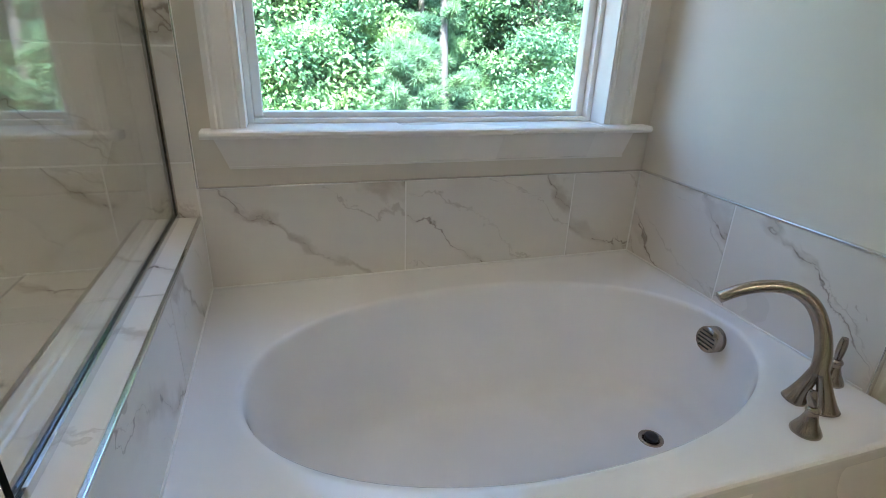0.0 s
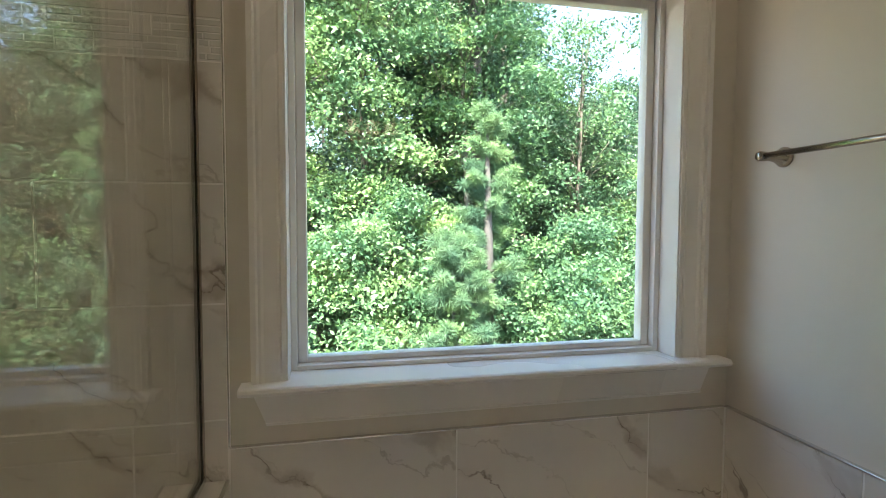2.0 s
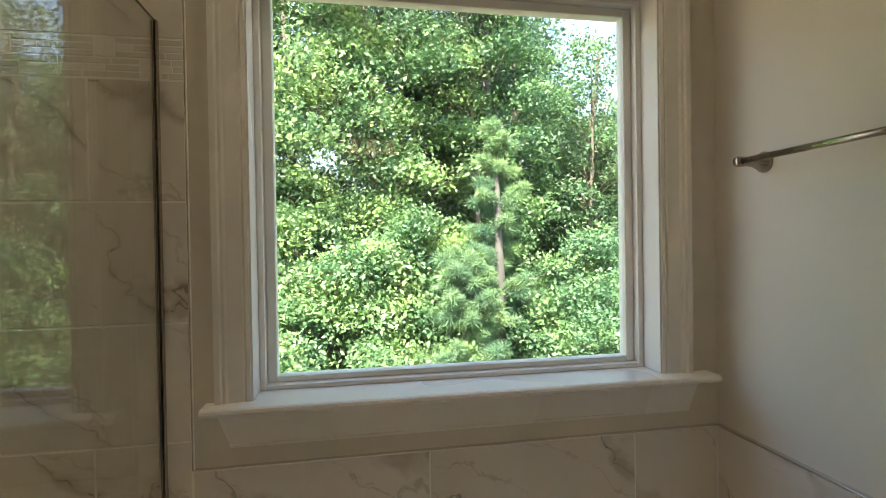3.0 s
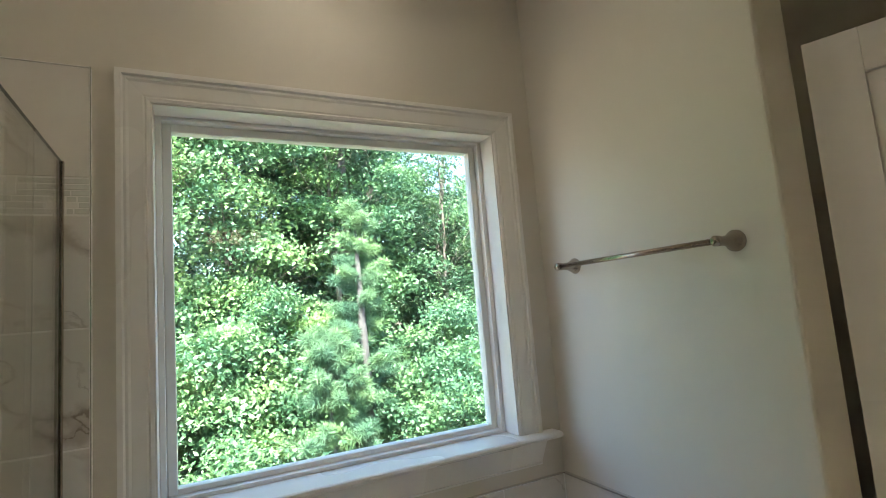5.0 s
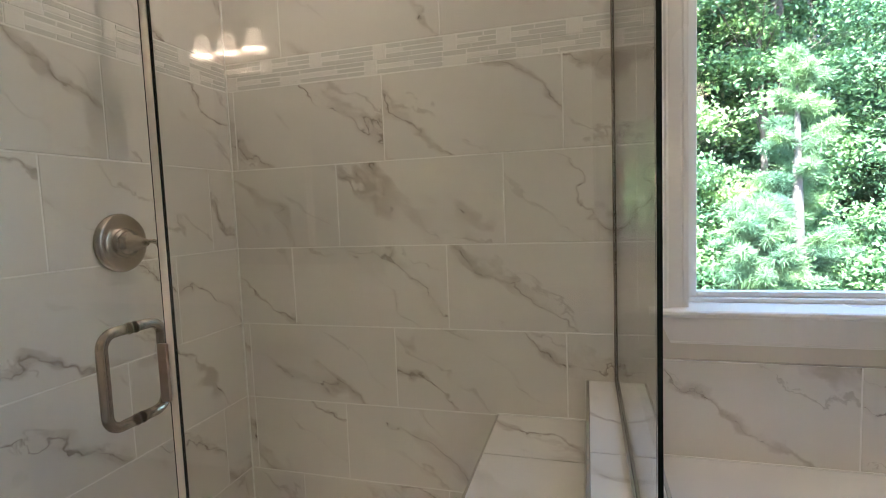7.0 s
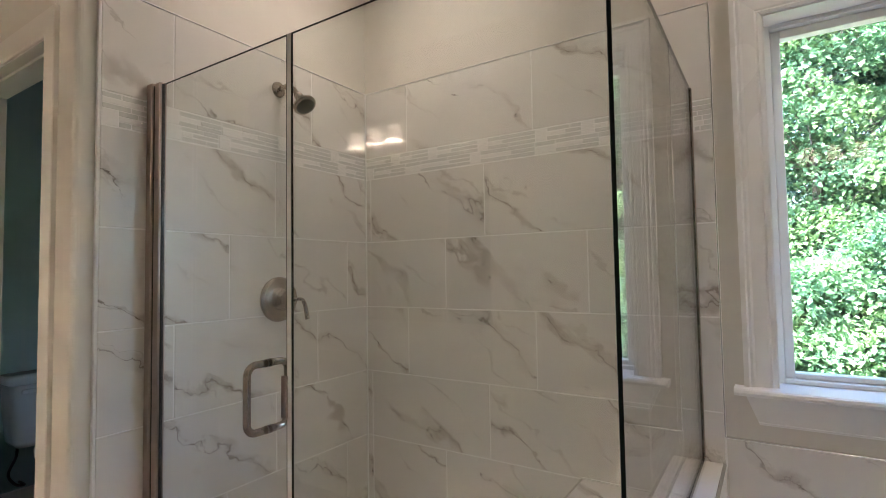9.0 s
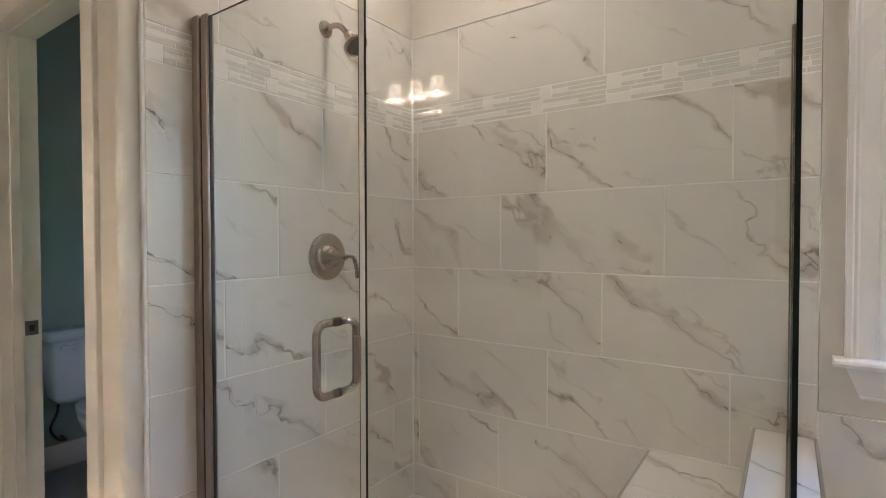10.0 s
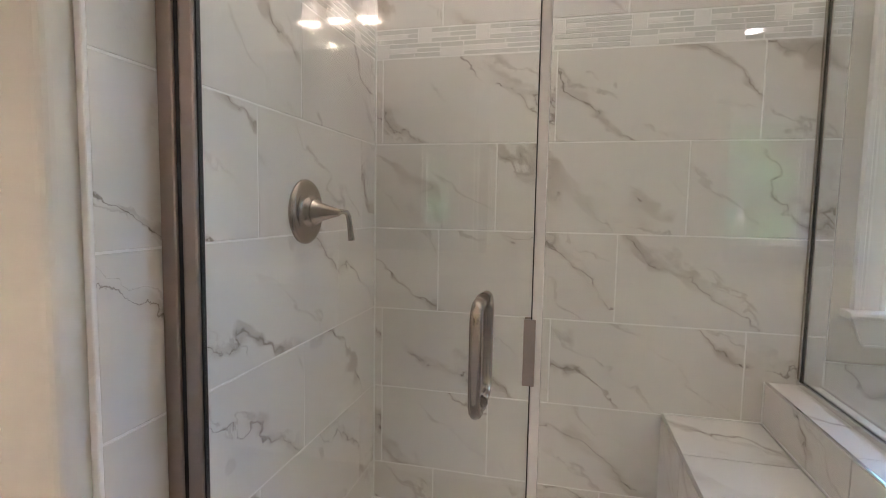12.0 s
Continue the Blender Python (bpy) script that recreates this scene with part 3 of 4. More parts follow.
def build_faucet():
    """Gooseneck spout with two flared lever handles on the tub deck."""
    f = thing("tub_faucet", (1.145, 0.64, 0.425), "brushed nickel gooseneck tub filler with flared base", "faucet")
    bm = bmesh.new()
    line = smooth_line([(1.132, 0.642, 0.500), (1.142, 0.652, 0.545), (1.146, 0.675, 0.600), (1.135, 0.705, 0.648), (1.105, 0.738, 0.672), (1.060, 0.766, 0.672), (1.010, 0.789, 0.656), (0.972, 0.805, 0.633)], 8)
    tube(bm, line, [0.0185 - 0.005 * i / (len(line) - 1) for i in range(len(line))], 20)
    part("spout", bm, NICKEL, f, "", True)
    for fx, fy in ((1.112, 0.660), (1.142, 0.608)):
        leg = smooth_line([(1.136, 0.645, 0.530), (0.55 * 1.132 + 0.45 * fx, 0.55 * 0.642 + 0.45 * fy, 0.488), (0.2 * 1.132 + 0.8 * fx, 0.2 * 0.642 + 0.8 * fy, 0.452), (fx, fy, 0.4253)], 6)
        n = len(leg) - 1
        part("foot", tube(bmesh.new(), leg, [0.0135 + 0.015 * (i / n) ** 2.2 for i in range(n + 1)], 20), NICKEL, f, "flared foot", True)
    for hx, hy, lean, rise in ((1.036, 0.571, -1, 0.0), (1.262, 0.690, 1, 0.018)):
        h = part("handle", lathe(bmesh.new(), [(0.0, 0.0), (0.030, 0.0), (0.030, 0.004), (0.026, 0.012), (0.0185, 0.026), (0.0135, 0.042), (0.0125, 0.050), (0.0145, 0.053), (0.0145, 0.058), (0.011, 0.063), (0.0, 0.065)], Matrix.Translation((hx, hy, 0.4255)), 24), NICKEL, f, "flared lever handle", True)
        lv = smooth_line([(hx, hy, 0.484), (hx + 0.005 * lean, hy + 0.003, 0.500 + rise * 0.4), (hx + 0.009 * lean, hy + 0.005, 0.514 + rise * 0.8), (hx + 0.010 * lean, hy + 0.006, 0.526 + rise)], 5)
        part("lever", tube(bmesh.new(), lv, [0.007 + 0.0035 * math.sin(math.pi * k / (len(lv) - 1)) for k in range(len(lv))], 12), NICKEL, h, "", True)
    return f


build_faucet()

# ---- knee wall and bench ----
KX0, KX1, KZ, KY0 = -0.39, -0.2245, 0.665, 0.50
knee = structure("wall_knee", boxes((KX0 + 0.012, KX1 - 0.012, KY0, 1.571, 0, KZ - 0.012)), GROUT, "low marble-tiled knee wall between tub and shower", "wall")
for a, b in ((WY - 0.002, 1.045), (1.043, KY0)):
    w = a - b - 0.002
    tile(knee, (KX1, (a + b) / 2, 0.545), Y, Z, w, 0.232, 0.011, MARBLE)
    tile(knee, ((KX0 + KX1) / 2, (a + b) / 2, KZ), X, Y, KX1 - KX0 - 0.018, w, 0.011, MARBLE)
    tile(knee, (KX0, (a + b) / 2, 0.594), -Y, Z, w, 0.135, 0.011, MARBLE)
part("edge_profile", boxes((KX1 - 0.009, KX1 + 0.001, KY0, WY, KZ - 0.006, KZ + 0.001), bevel=0.002), CHROME, knee)
part("edge_profile", boxes((KX0 - 0.001, KX0 + 0.009, KY0, WY, KZ - 0.006, KZ + 0.001), bevel=0.002), CHROME, knee)
bench = thing("shower_bench", (-0.55, 1.05, 0.0), "built-in shower bench clad in veined marble tile", "bench")
BX0, BZ = -0.70, 0.523
part("core", boxes((BX0 + 0.011, KX0 - 0.001, 0.56, WY - 0.001, 0.04, BZ - 0.011)), GROUT, bench)
for a, b in ((WY - 0.003, 1.265), (1.263, 0.66), (0.658, 0.56)):
    tile(bench, ((BX0 + KX0) / 2, (a + b) / 2, BZ), X, Y, KX0 - BX0 - 0.012, a - b - 0.002, 0.011, MARBLE)
    for z0, z1 in ((0.045, 0.21), (0.212, 0.515)):
        tile(bench, (BX0, (a + b) / 2, (z0 + z1) / 2), -Y, Z, a - b - 0.002, z1 - z0 - 0.002, 0.011, MARBLE)
part("edge_profile", boxes((BX0 - 0.001, BX0 + 0.008, 0.56, WY - 0.002, BZ - 0.007, BZ + 0.001), bevel=0.002), CHROME, bench)

# ---- shower pan ----
pan = thing("shower_pan", (-1.2, 1.0, 0.0), "white acrylic shower pan with raised curb", "shower pan")
bm = bmesh.new()
box(bm, LX + 0.001, BX0 - 0.001, 0.58, WY - 0.001, 0.0, 0.055, bevel=0.004)
box(bm, LX + 0.001, KX0 - 0.001, 0.48, 0.5595, 0.0, 0.11, bevel=0.012)
part("tray", bm, ACRYLIC, pan)

# ---- shower enclosure ----
GY, GX, GTOP = 0.525, -0.291, 1.905


def slab(bm, outline, axis, a, b):
    """Glass slab whose rim faces take the second material."""
    prism(bm, outline, axis, a, b)
    k = {"x": 0, "y": 1, "z": 2}[axis]
    bm.normal_update()
    for f in bm.faces:
        f.material_index = 0 if abs(f.normal[k]) > 0.9 else 1
    return bm


def build_enclosure():
    e = thing("shower_enclosure", (-1.0, GY, 0.1), "frameless clear glass shower enclosure with brushed nickel fittings", "shower enclosure")
    door = part("glass_door", slab(bmesh.new(), [(-1.676, 0.118), (-1.0905, 0.118), (-1.0905, GTOP), (-1.676, GTOP)], "y", GY - 0.0035, GY + 0.0035), [GLASS, EDGE], e)
    fixed = part("fixed_panel", slab(bmesh.new(), [(-1.073, 0.112), (KX0 - 0.004, 0.112), (KX0 - 0.004, 0.668), (GX - 0.0045, 0.668), (GX - 0.0045, GTOP), (-1.073, GTOP)], "y", GY - 0.0035, GY + 0.0035), [GLASS, EDGE], e)
    side = part("side_panel", slab(bmesh.new(), [(GY - 0.0035, 0.672), (WY - 0.006, 0.672), (WY - 0.006, GTOP), (GY - 0.0035, GTOP)], "x", GX - 0.0035, GX + 0.0035), [GLASS, EDGE], e)
    for g in (door, fixed, side):
        g.visible_shadow = False
    # clear seal between door and fixed panel
    part("door_seal", boxes((-1.0885, -1.0735, GY - 0.0042, GY + 0.0042, 0.118, GTOP), bevel=0.0008), SEAL, door)
    part("seal_lip", boxes((-1.0902, -1.0887, GY - 0.0044, GY + 0.0044, 0.118, GTOP)), BLACK, door)
    # channels that hold the side panel
    part("channel", boxes((GX - 0.011, GX - 0.004, 0.535, WY - 0.001, 0.666, 0.682), (GX + 0.004, GX + 0.010, 0.535, WY - 0.001, 0.666, 0.682), bevel=0.0012), CHROME, e)
    part("channel", boxes((GX - 0.009, GX - 0.004, WY - 0.014, WY - 0.0005, 0.684, GTOP), (GX + 0.004, GX + 0.008, WY - 0.014, WY - 0.0005, 0.684, GTOP), bevel=0.0012), NICKEL, e)
    # pivot jamb: wall post, dark gasket, door stile
    part("wall_post", boxes((-1.7495, -1.716, GY - 0.016, GY + 0.016, 0.05, 1.915), bevel=0.004), BRONZE, e)
    part("gasket", boxes((-1.716, -1.708, GY - 0.010, GY + 0.010, 0.115, 1.905)), BLACK, e)
    part("door_stile", boxes((-1.708, -1.677, GY - 0.012, GY + 0.012, 0.115, 1.912), bevel=0.004), BRONZE, e)
    part("stile_gasket", boxes((-1.677, -1.674, GY - 0.0046, GY + 0.0046, 0.118, 1.905)), BLACK, e)
    part("magnet_strike", boxes((-1.1005, -1.0825, GY - 0.013, GY - 0.0065, 0.945, 1.048), (-1.1005, -1.0825, GY + 0.0065, GY + 0.011, 0.945, 1.048), bevel=0.001), BRONZE, e)
    # back-to-back pull
    hx, za, zb, out = -1.166, 0.905, 1.072, 0.062
    for side_sign, name in ((-1, "pull_handle"), (1, "pull_handle")):
        y0 = GY + side_sign * 0.0055
        r = 0.026
        yo = GY + side_sign * out
        pts = [(hx, y0, zb)]
        for k in range(7):
            a = math.pi / 2 * k / 6
            pts.append((hx, yo - side_sign * r + side_sign * r * math.sin(a), zb - r + r * math.cos(a)))
        for k in range(7):
            a = math.pi / 2 * k / 6
            pts.append((hx, yo - side_sign * r + side_sign * r * math.cos(a), za + r - r * math.sin(a)))
        pts.append((hx, y0, za))
        h = part(name, tube(bmesh.new(), pts, 0.0095, 16), NICKEL, door, "brushed nickel D-shaped pull", True)
        for zc in (za, zb):
            part("washer", lathe(bmesh.new(), [(0.0095, 0.0), (0.0112, 0.0), (0.0112, 0.002), (0.0095, 0.002)], Matrix.Translation((hx, y0, zc)) @ Euler((radians(90 if side_sign < 0 else -90), 0, 0)).to_matrix().to_4x4(), 20), NICKEL, h)
    return e


build_enclosure()


def build_valve():
    v = thing("shower_valve", (-1.75, 1.03, 1.197), "round brushed nickel shower valve with curved lever", "shower valve")
    m = Matrix.Translation((-1.7498, 1.03, 1.197)) @ Euler((0, radians(90), 0)).to_matrix().to_4x4()
    part("escutcheon", lathe(bmesh.new(), [(0.0, 0.0), (0.090, 0.0), (0.090, 0.004), (0.087, 0.009), (0.080, 0.013), (0.070, 0.015), (0.064, 0.013), (0.060, 0.0135), (0.046, 0.016), (0.043, 0.020), (0.042, 0.030), (0.0, 0.031)], m, 48), NICKEL, v, "", True)
    part("cone", lathe(bmesh.new(), [(0.0, 0.030), (0.036, 0.030), (0.036, 0.034), (0.031, 0.038), (0.026, 0.050), (0.018, 0.074), (0.0125, 0.094), (0.0105, 0.102), (0.006, 0.106), (0.0, 0.107)], m, 32), NICKEL, v, "", True)
    line = smooth_line([(-1.650, 1.031, 1.197), (-1.641, 1.040, 1.200), (-1.634, 1.054, 1.194), (-1.632, 1.064, 1.172), (-1.631, 1.070, 1.142), (-1.629, 1.072, 1.118)], 6)
    part("lever", tube(bmesh.new(), line, [0.0060 + 0.0035 * (k / (len(line) - 1)) for k in range(len(line))], 14), NICKEL, v, "", True)
    s = thing("showerhead", (-1.75, 1.03, 2.05), "small brushed nickel shower head on a bent arm", "shower head")
    part("flange", lathe(bmesh.new(), [(0.0, 0.0), (0.032, 0.0), (0.030, 0.006), (0.018, 0.014), (0.0, 0.014)], Matrix.Translation((-1.7498, 1.03, 2.055)) @ Euler((0, radians(90), 0)).to_matrix().to_4x4(), 28), NICKEL, s, "", True)
    arm = smooth_line([(-1.745, 1.03, 2.055), (-1.70, 1.03, 2.058), (-1.665, 1.03, 2.044), (-1.635, 1.03, 2.012)], 8)
    part("arm", tube(bmesh.new(), arm, 0.0105, 14), NICKEL, s, "", True)
    hm = Matrix.Translation((-1.635, 1.03, 2.012)) @ Vector((0.62, 0.0, -0.78)).to_track_quat("Z", "Y").to_matrix().to_4x4()
    hd = part("head", lathe(bmesh.new(), [(0.0, -0.004), (0.013, -0.004), (0.017, 0.008), (0.017, 0.018), (0.013, 0.022), (0.020, 0.034), (0.036, 0.052), (0.045, 0.060), (0.046, 0.068), (0.042, 0.072), (0.0, 0.072)], hm, 32), NICKEL, s, "", True)
    f = part("spray_face", lathe(bmesh.new(), [(0.0, 0.0718), (0.036, 0.0718), (0.034, 0.0745), (0.0, 0.0745)], hm, 28), RUBBER, hd, "grey spray face with rings of nozzles")
    bm = bmesh.new()
    for r, n in ((0.010, 6), (0.020, 10), (0.029, 14)):
        for k in range(n):
            lathe(bm, [(0.0, 0.0744), (0.0026, 0.0744), (0.0018, 0.0768), (0.0, 0.0768)], hm @ Matrix.Translation((r * math.cos(2 * math.pi * k / n), r * math.sin(2 * math.pi * k / n), 0)), 6)
    tagged(part("nozzles", bm, NICKEL, hd), kind="stuff")


build_valve()


def build_towel_bar():
    t = thing("towel_bar", (1.317, 1.05, 1.527), "brushed nickel towel bar on the painted wall beside the tub", "towel bar")
    bx, bz = 1.238, 1.540
    part("bar", tube(bmesh.new(), [(bx, 0.735, bz), (bx, 1.385, bz)], 0.0085, 16), NICKEL, t, "", True)
    for y in (0.747, 1.380):
        m = Matrix.Translation((1.3168, y, bz)) @ Euler((0, radians(-90), 0)).to_matrix().to_4x4()
        part("bracket", lathe(bmesh.new(), [(0.0, 0.0), (0.029, 0.0), (0.029, 0.006), (0.024, 0.014), (0.015, 0.034), (0.012, 0.060), (0.014, 0.070), (0.014, 0.086), (0.011, 0.091), (0.0, 0.092)], m, 28), NICKEL, t, "", True)
    return t


build_towel_bar()


# ---- toilet room ----
def build_doorway():
    d = thing("door_1", (-2.27, 0.37, 0.0), "cream-white cased doorway to the toilet room, door swung out of sight", "doorway", kind="structure")
    wall = 0.315
    zi, zo, w = DZ, DZ + 0.082, 0.082
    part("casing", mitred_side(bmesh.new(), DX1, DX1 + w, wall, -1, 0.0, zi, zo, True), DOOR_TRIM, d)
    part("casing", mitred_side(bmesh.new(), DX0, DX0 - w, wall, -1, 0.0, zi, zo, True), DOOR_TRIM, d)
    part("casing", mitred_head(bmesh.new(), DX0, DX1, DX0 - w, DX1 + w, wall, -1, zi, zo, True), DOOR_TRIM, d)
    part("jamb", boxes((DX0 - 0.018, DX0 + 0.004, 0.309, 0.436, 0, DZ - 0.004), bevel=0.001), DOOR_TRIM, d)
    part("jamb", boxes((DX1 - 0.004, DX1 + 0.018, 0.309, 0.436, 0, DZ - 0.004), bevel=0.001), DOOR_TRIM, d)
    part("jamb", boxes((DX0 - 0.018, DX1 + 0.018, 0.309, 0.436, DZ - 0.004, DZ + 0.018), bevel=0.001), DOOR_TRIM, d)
    part("stop", boxes((DX0 + 0.004, DX0 + 0.015, 0.345, 0.376, 0, DZ - 0.015), (DX0 + 0.004, DX1 - 0.004, 0.345, 0.376, DZ - 0.015, DZ - 0.004), (DX1 - 0.015, DX1 - 0.004, 0.345, 0.376, 0, DZ - 0.015), bevel=0.001), DOOR_TRIM, d)
    s = part("strike_plate", boxes((DX0 + 0.0035, DX0 + 0.0058, 0.383, 0.425, 0.892, 0.948), bevel=0.0006), NICKEL, d, "brushed nickel strike plate")
    part("latch_hole", boxes((DX0 + 0.0050, DX0 + 0.0064, 0.396, 0.412, 0.908, 0.932)), BLACK, s)


build_doorway()


def superring(bm, cx, cy, z, back, front, half, e, n=40):
    out = []
    for k in range(n):
        a = 2 * math.pi * k / n
        c, s = math.cos(a), math.sin(a)
        out.append(bm.verts.new((cx + math.copysign(abs(c) ** (2 / e), c) * (front if c > 0 else back), cy + math.copysign(abs(s) ** (2 / e), s) * half, z)))
    return out


def loft(rings_spec, cx, cy):
    bm = bmesh.new()
    rings = [superring(bm, cx, cy, *r) for r in rings_spec]
    n = len(rings[0])
    for a, b in zip(rings, rings[1:]):
        for k in range(n):
            bm.faces.new((a[k], a[(k + 1) % n], b[(k + 1) % n], b[k]))
    bm.faces.new(rings[0][::-1])
    bm.faces.new(rings[-1])
    bmesh.ops.recalc_face_normals(bm, faces=bm.faces)
    return bm


def build_toilet():
    cy = 0.90
    t = thing("toilet", (-3.2, cy, 0.0), "white ceramic two-piece toilet with closed lid", "toilet")
    tx = -3.505
    tank = part("tank", loft([(0.40, 0.075, 0.075, 0.185, 5), (0.43, 0.088, 0.090, 0.205, 6), (0.55, 0.095, 0.098, 0.218, 6), (0.735, 0.100, 0.105, 0.228, 7)], tx, cy), CERAMIC, t, "", True)
    part("tank_lid", loft([(0.735, 0.104, 0.112, 0.236, 7), (0.742, 0.108, 0.118, 0.241, 7), (0.768, 0.108, 0.118, 0.241, 7), (0.780, 0.100, 0.108, 0.232, 7)], tx, cy), CERAMIC, t, "", True)
    part("flush_lever", boxes((-3.404, -3.388, cy - 0.185, cy - 0.105, 0.690, 0.712), bevel=0.004), CERAMIC, tank, "white flush lever")
    part("bowl", loft([(0.0, 0.20, 0.20, 0.115, 3), (0.03, 0.195, 0.19, 0.105, 3), (0.12, 0.19, 0.16, 0.095, 3), (0.22, 0.20, 0.19, 0.115, 2.6), (0.31, 0.23, 0.27, 0.165, 2.4), (0.36, 0.24, 0.30, 0.182, 2.3), (0.395, 0.24, 0.305, 0.186, 2.3)], -3.14, cy), CERAMIC, t, "", True)
    part("seat", loft([(0.396, 0.22, 0.31, 0.190, 2.3), (0.400, 0.225, 0.316, 0.194, 2.3), (0.412, 0.225, 0.316, 0.194, 2.3), (0.416, 0.22, 0.31, 0.190, 2.3)], -3.14, cy), CERAMIC, t, "", True)
    part("lid", loft([(0.4185, 0.22, 0.312, 0.191, 2.3), (0.424, 0.225, 0.318, 0.196, 2.3), (0.434, 0.225, 0.316, 0.195, 2.3), (0.444, 0.21, 0.29, 0.178, 2.3), (0.447, 0.14, 0.2, 0.12, 2.3)], -3.14, cy), CERAMIC, t, "", True)
    hose = smooth_line([(-3.52, cy - 0.16, 0.41), (-3.52, cy - 0.165, 0.34), (-3.51, cy - 0.20, 0.26), (-3.50, cy - 0.17, 0.20), (-3.54, cy - 0.12, 0.175), (-3.615, cy - 0.12, 0.175)], 6)
    part("supply_hose", tube(bmesh.new(), hose, 0.007, 8), BLACK, t, "dark braided supply hose", True)


build_toilet()
for nm, r in (("baseboard_toilet_room", (-3.62, -3.605, 0.432, 1.57, 0, 0.135)), ("baseboard_toilet_room", (-3.605, -1.882, 1.556, 1.5715, 0, 0.135))):
    structure(nm, boxes(r, bevel=0.003), TRIM, "white painted baseboard in the toilet room", "baseboard")
structure("trim_toilet_paint", boxes((-3.62, TX0, 1.5685, 1.5716, 0.135, CEILING), (TX1, -1.8815, 1.5685, 1.5716, 0.135, CEILING), (TX0, TX1, 1.5685, 1.5716, 0.135, TZ0), (TX0, TX1, 1.5685, 1.5716, TZ1, CEILING)), TEAL, "dim blue-grey painted wall of the toilet room", "wall")


def build_small_window():
    w = thing("window_2", ((TX0 + TX1) / 2, 1.66, TZ0), "small white-framed window of the toilet room", "window", kind="structure")
    f = 0.04
    part("window_frame", boxes((TX0, TX0 + f, 1.62, 1.70, TZ0, TZ1), (TX1 - f, TX1, 1.62, 1.70, TZ0, TZ1), (TX0 + f, TX1 - f, 1.62, 1.70, TZ0, TZ0 + f), (TX0 + f, TX1 - f, 1.62, 1.70, TZ1 - f, TZ1), bevel=0.002), VINYL, w)
    p = part("pane", boxes((TX0 + f - 0.004, TX1 - f + 0.004, 1.658, 1.662, TZ0 + f - 0.004, TZ1 - f + 0.004)), PANE, w)
    p.visible_shadow = False


build_small_window()

# ---- open door beside the tub alcove ----
def build_open_door():
    hx, hy, ang = 1.475, 0.597, math.atan2(-0.94, 0.36)
    d = thing("door_2", (hx, hy, 0.0), "white semi-gloss panelled door standing open beside the tub alcove", "door", kind="structure")
    d.matrix_basis = pose(hx, hy, 0, 0, 0, math.degrees(ang))
    def put(name, bm, mat, label=""):
        ob = part(name, bm, mat, None, label)
        ob.parent = d
        return ob
    W, H, s = 0.71, 2.03, 0.115
    put("stile", boxes((0, s, -0.0175, 0.0175, 0.012, H), bevel=0.0015), TRIM)
    put("stile", boxes((W - s, W, -0.0175, 0.0175, 0.012, H), bevel=0.0015), TRIM)
    for z0, z1 in ((0.012, 0.24), (0.86, 1.02), (H - 0.115, H)):
        put("rail", boxes((s, W - s, -0.0172, 0.0172, z0, z1), bevel=0.0015), TRIM)
    for z0, z1 in ((0.24, 0.86), (1.02, H - 0.115)):
        put("panel", boxes((s, W - s, -0.006, 0.006, z0, z1), (s + 0.03, W - s - 0.03, -0.014, 0.014, z0 + 0.03, z1 - 0.03), bevel=0.004), TRIM)


build_open_door()


# ---- vanity side of the room, seen in reflections ----
def build_mirror(x0, x1, label):
    t = thing("vanity_mirror", ((x0 + x1) / 2, -1.195, 1.0), label, "mirror", "mirrors over the vanity")
    part("glass", boxes((x0, x1, -1.1995, -1.194, 1.0, 2.035), bevel=0.001), MIRROR, t)
    part("edge_strip", boxes((x0 - 0.004, x1 + 0.004, -1.1995, -1.190, 0.992, 1.0), bevel=0.0008), CHROME, t)


build_mirror(-2.84, -1.42, "frameless mirror above the vanity counter, under a vanity light")
build_mirror(-0.35, 1.07, "frameless mirror above the vanity counter, under a vanity light")
vanity = thing("vanity", (-0.9, -0.93, 0.0), "white vanity cabinet with a pale stone counter", "vanity")
part("body", boxes((-3.2, 1.4, -1.199, -0.66, 0.1, 0.84), bevel=0.002), TRIM, vanity)
part("toe_kick", boxes((-3.2, 1.4, -1.199, -0.72, 0.0, 0.1)), BLACK, vanity)
part("countertop", boxes((-3.21, 1.41, -1.199, -0.635, 0.842, 0.875), bevel=0.004), STONE, vanity, "pale stone counter")
part("backsplash", boxes((-3.21, 1.41, -1.1985, -1.18, 0.876, 0.975), bevel=0.003), STONE, vanity)


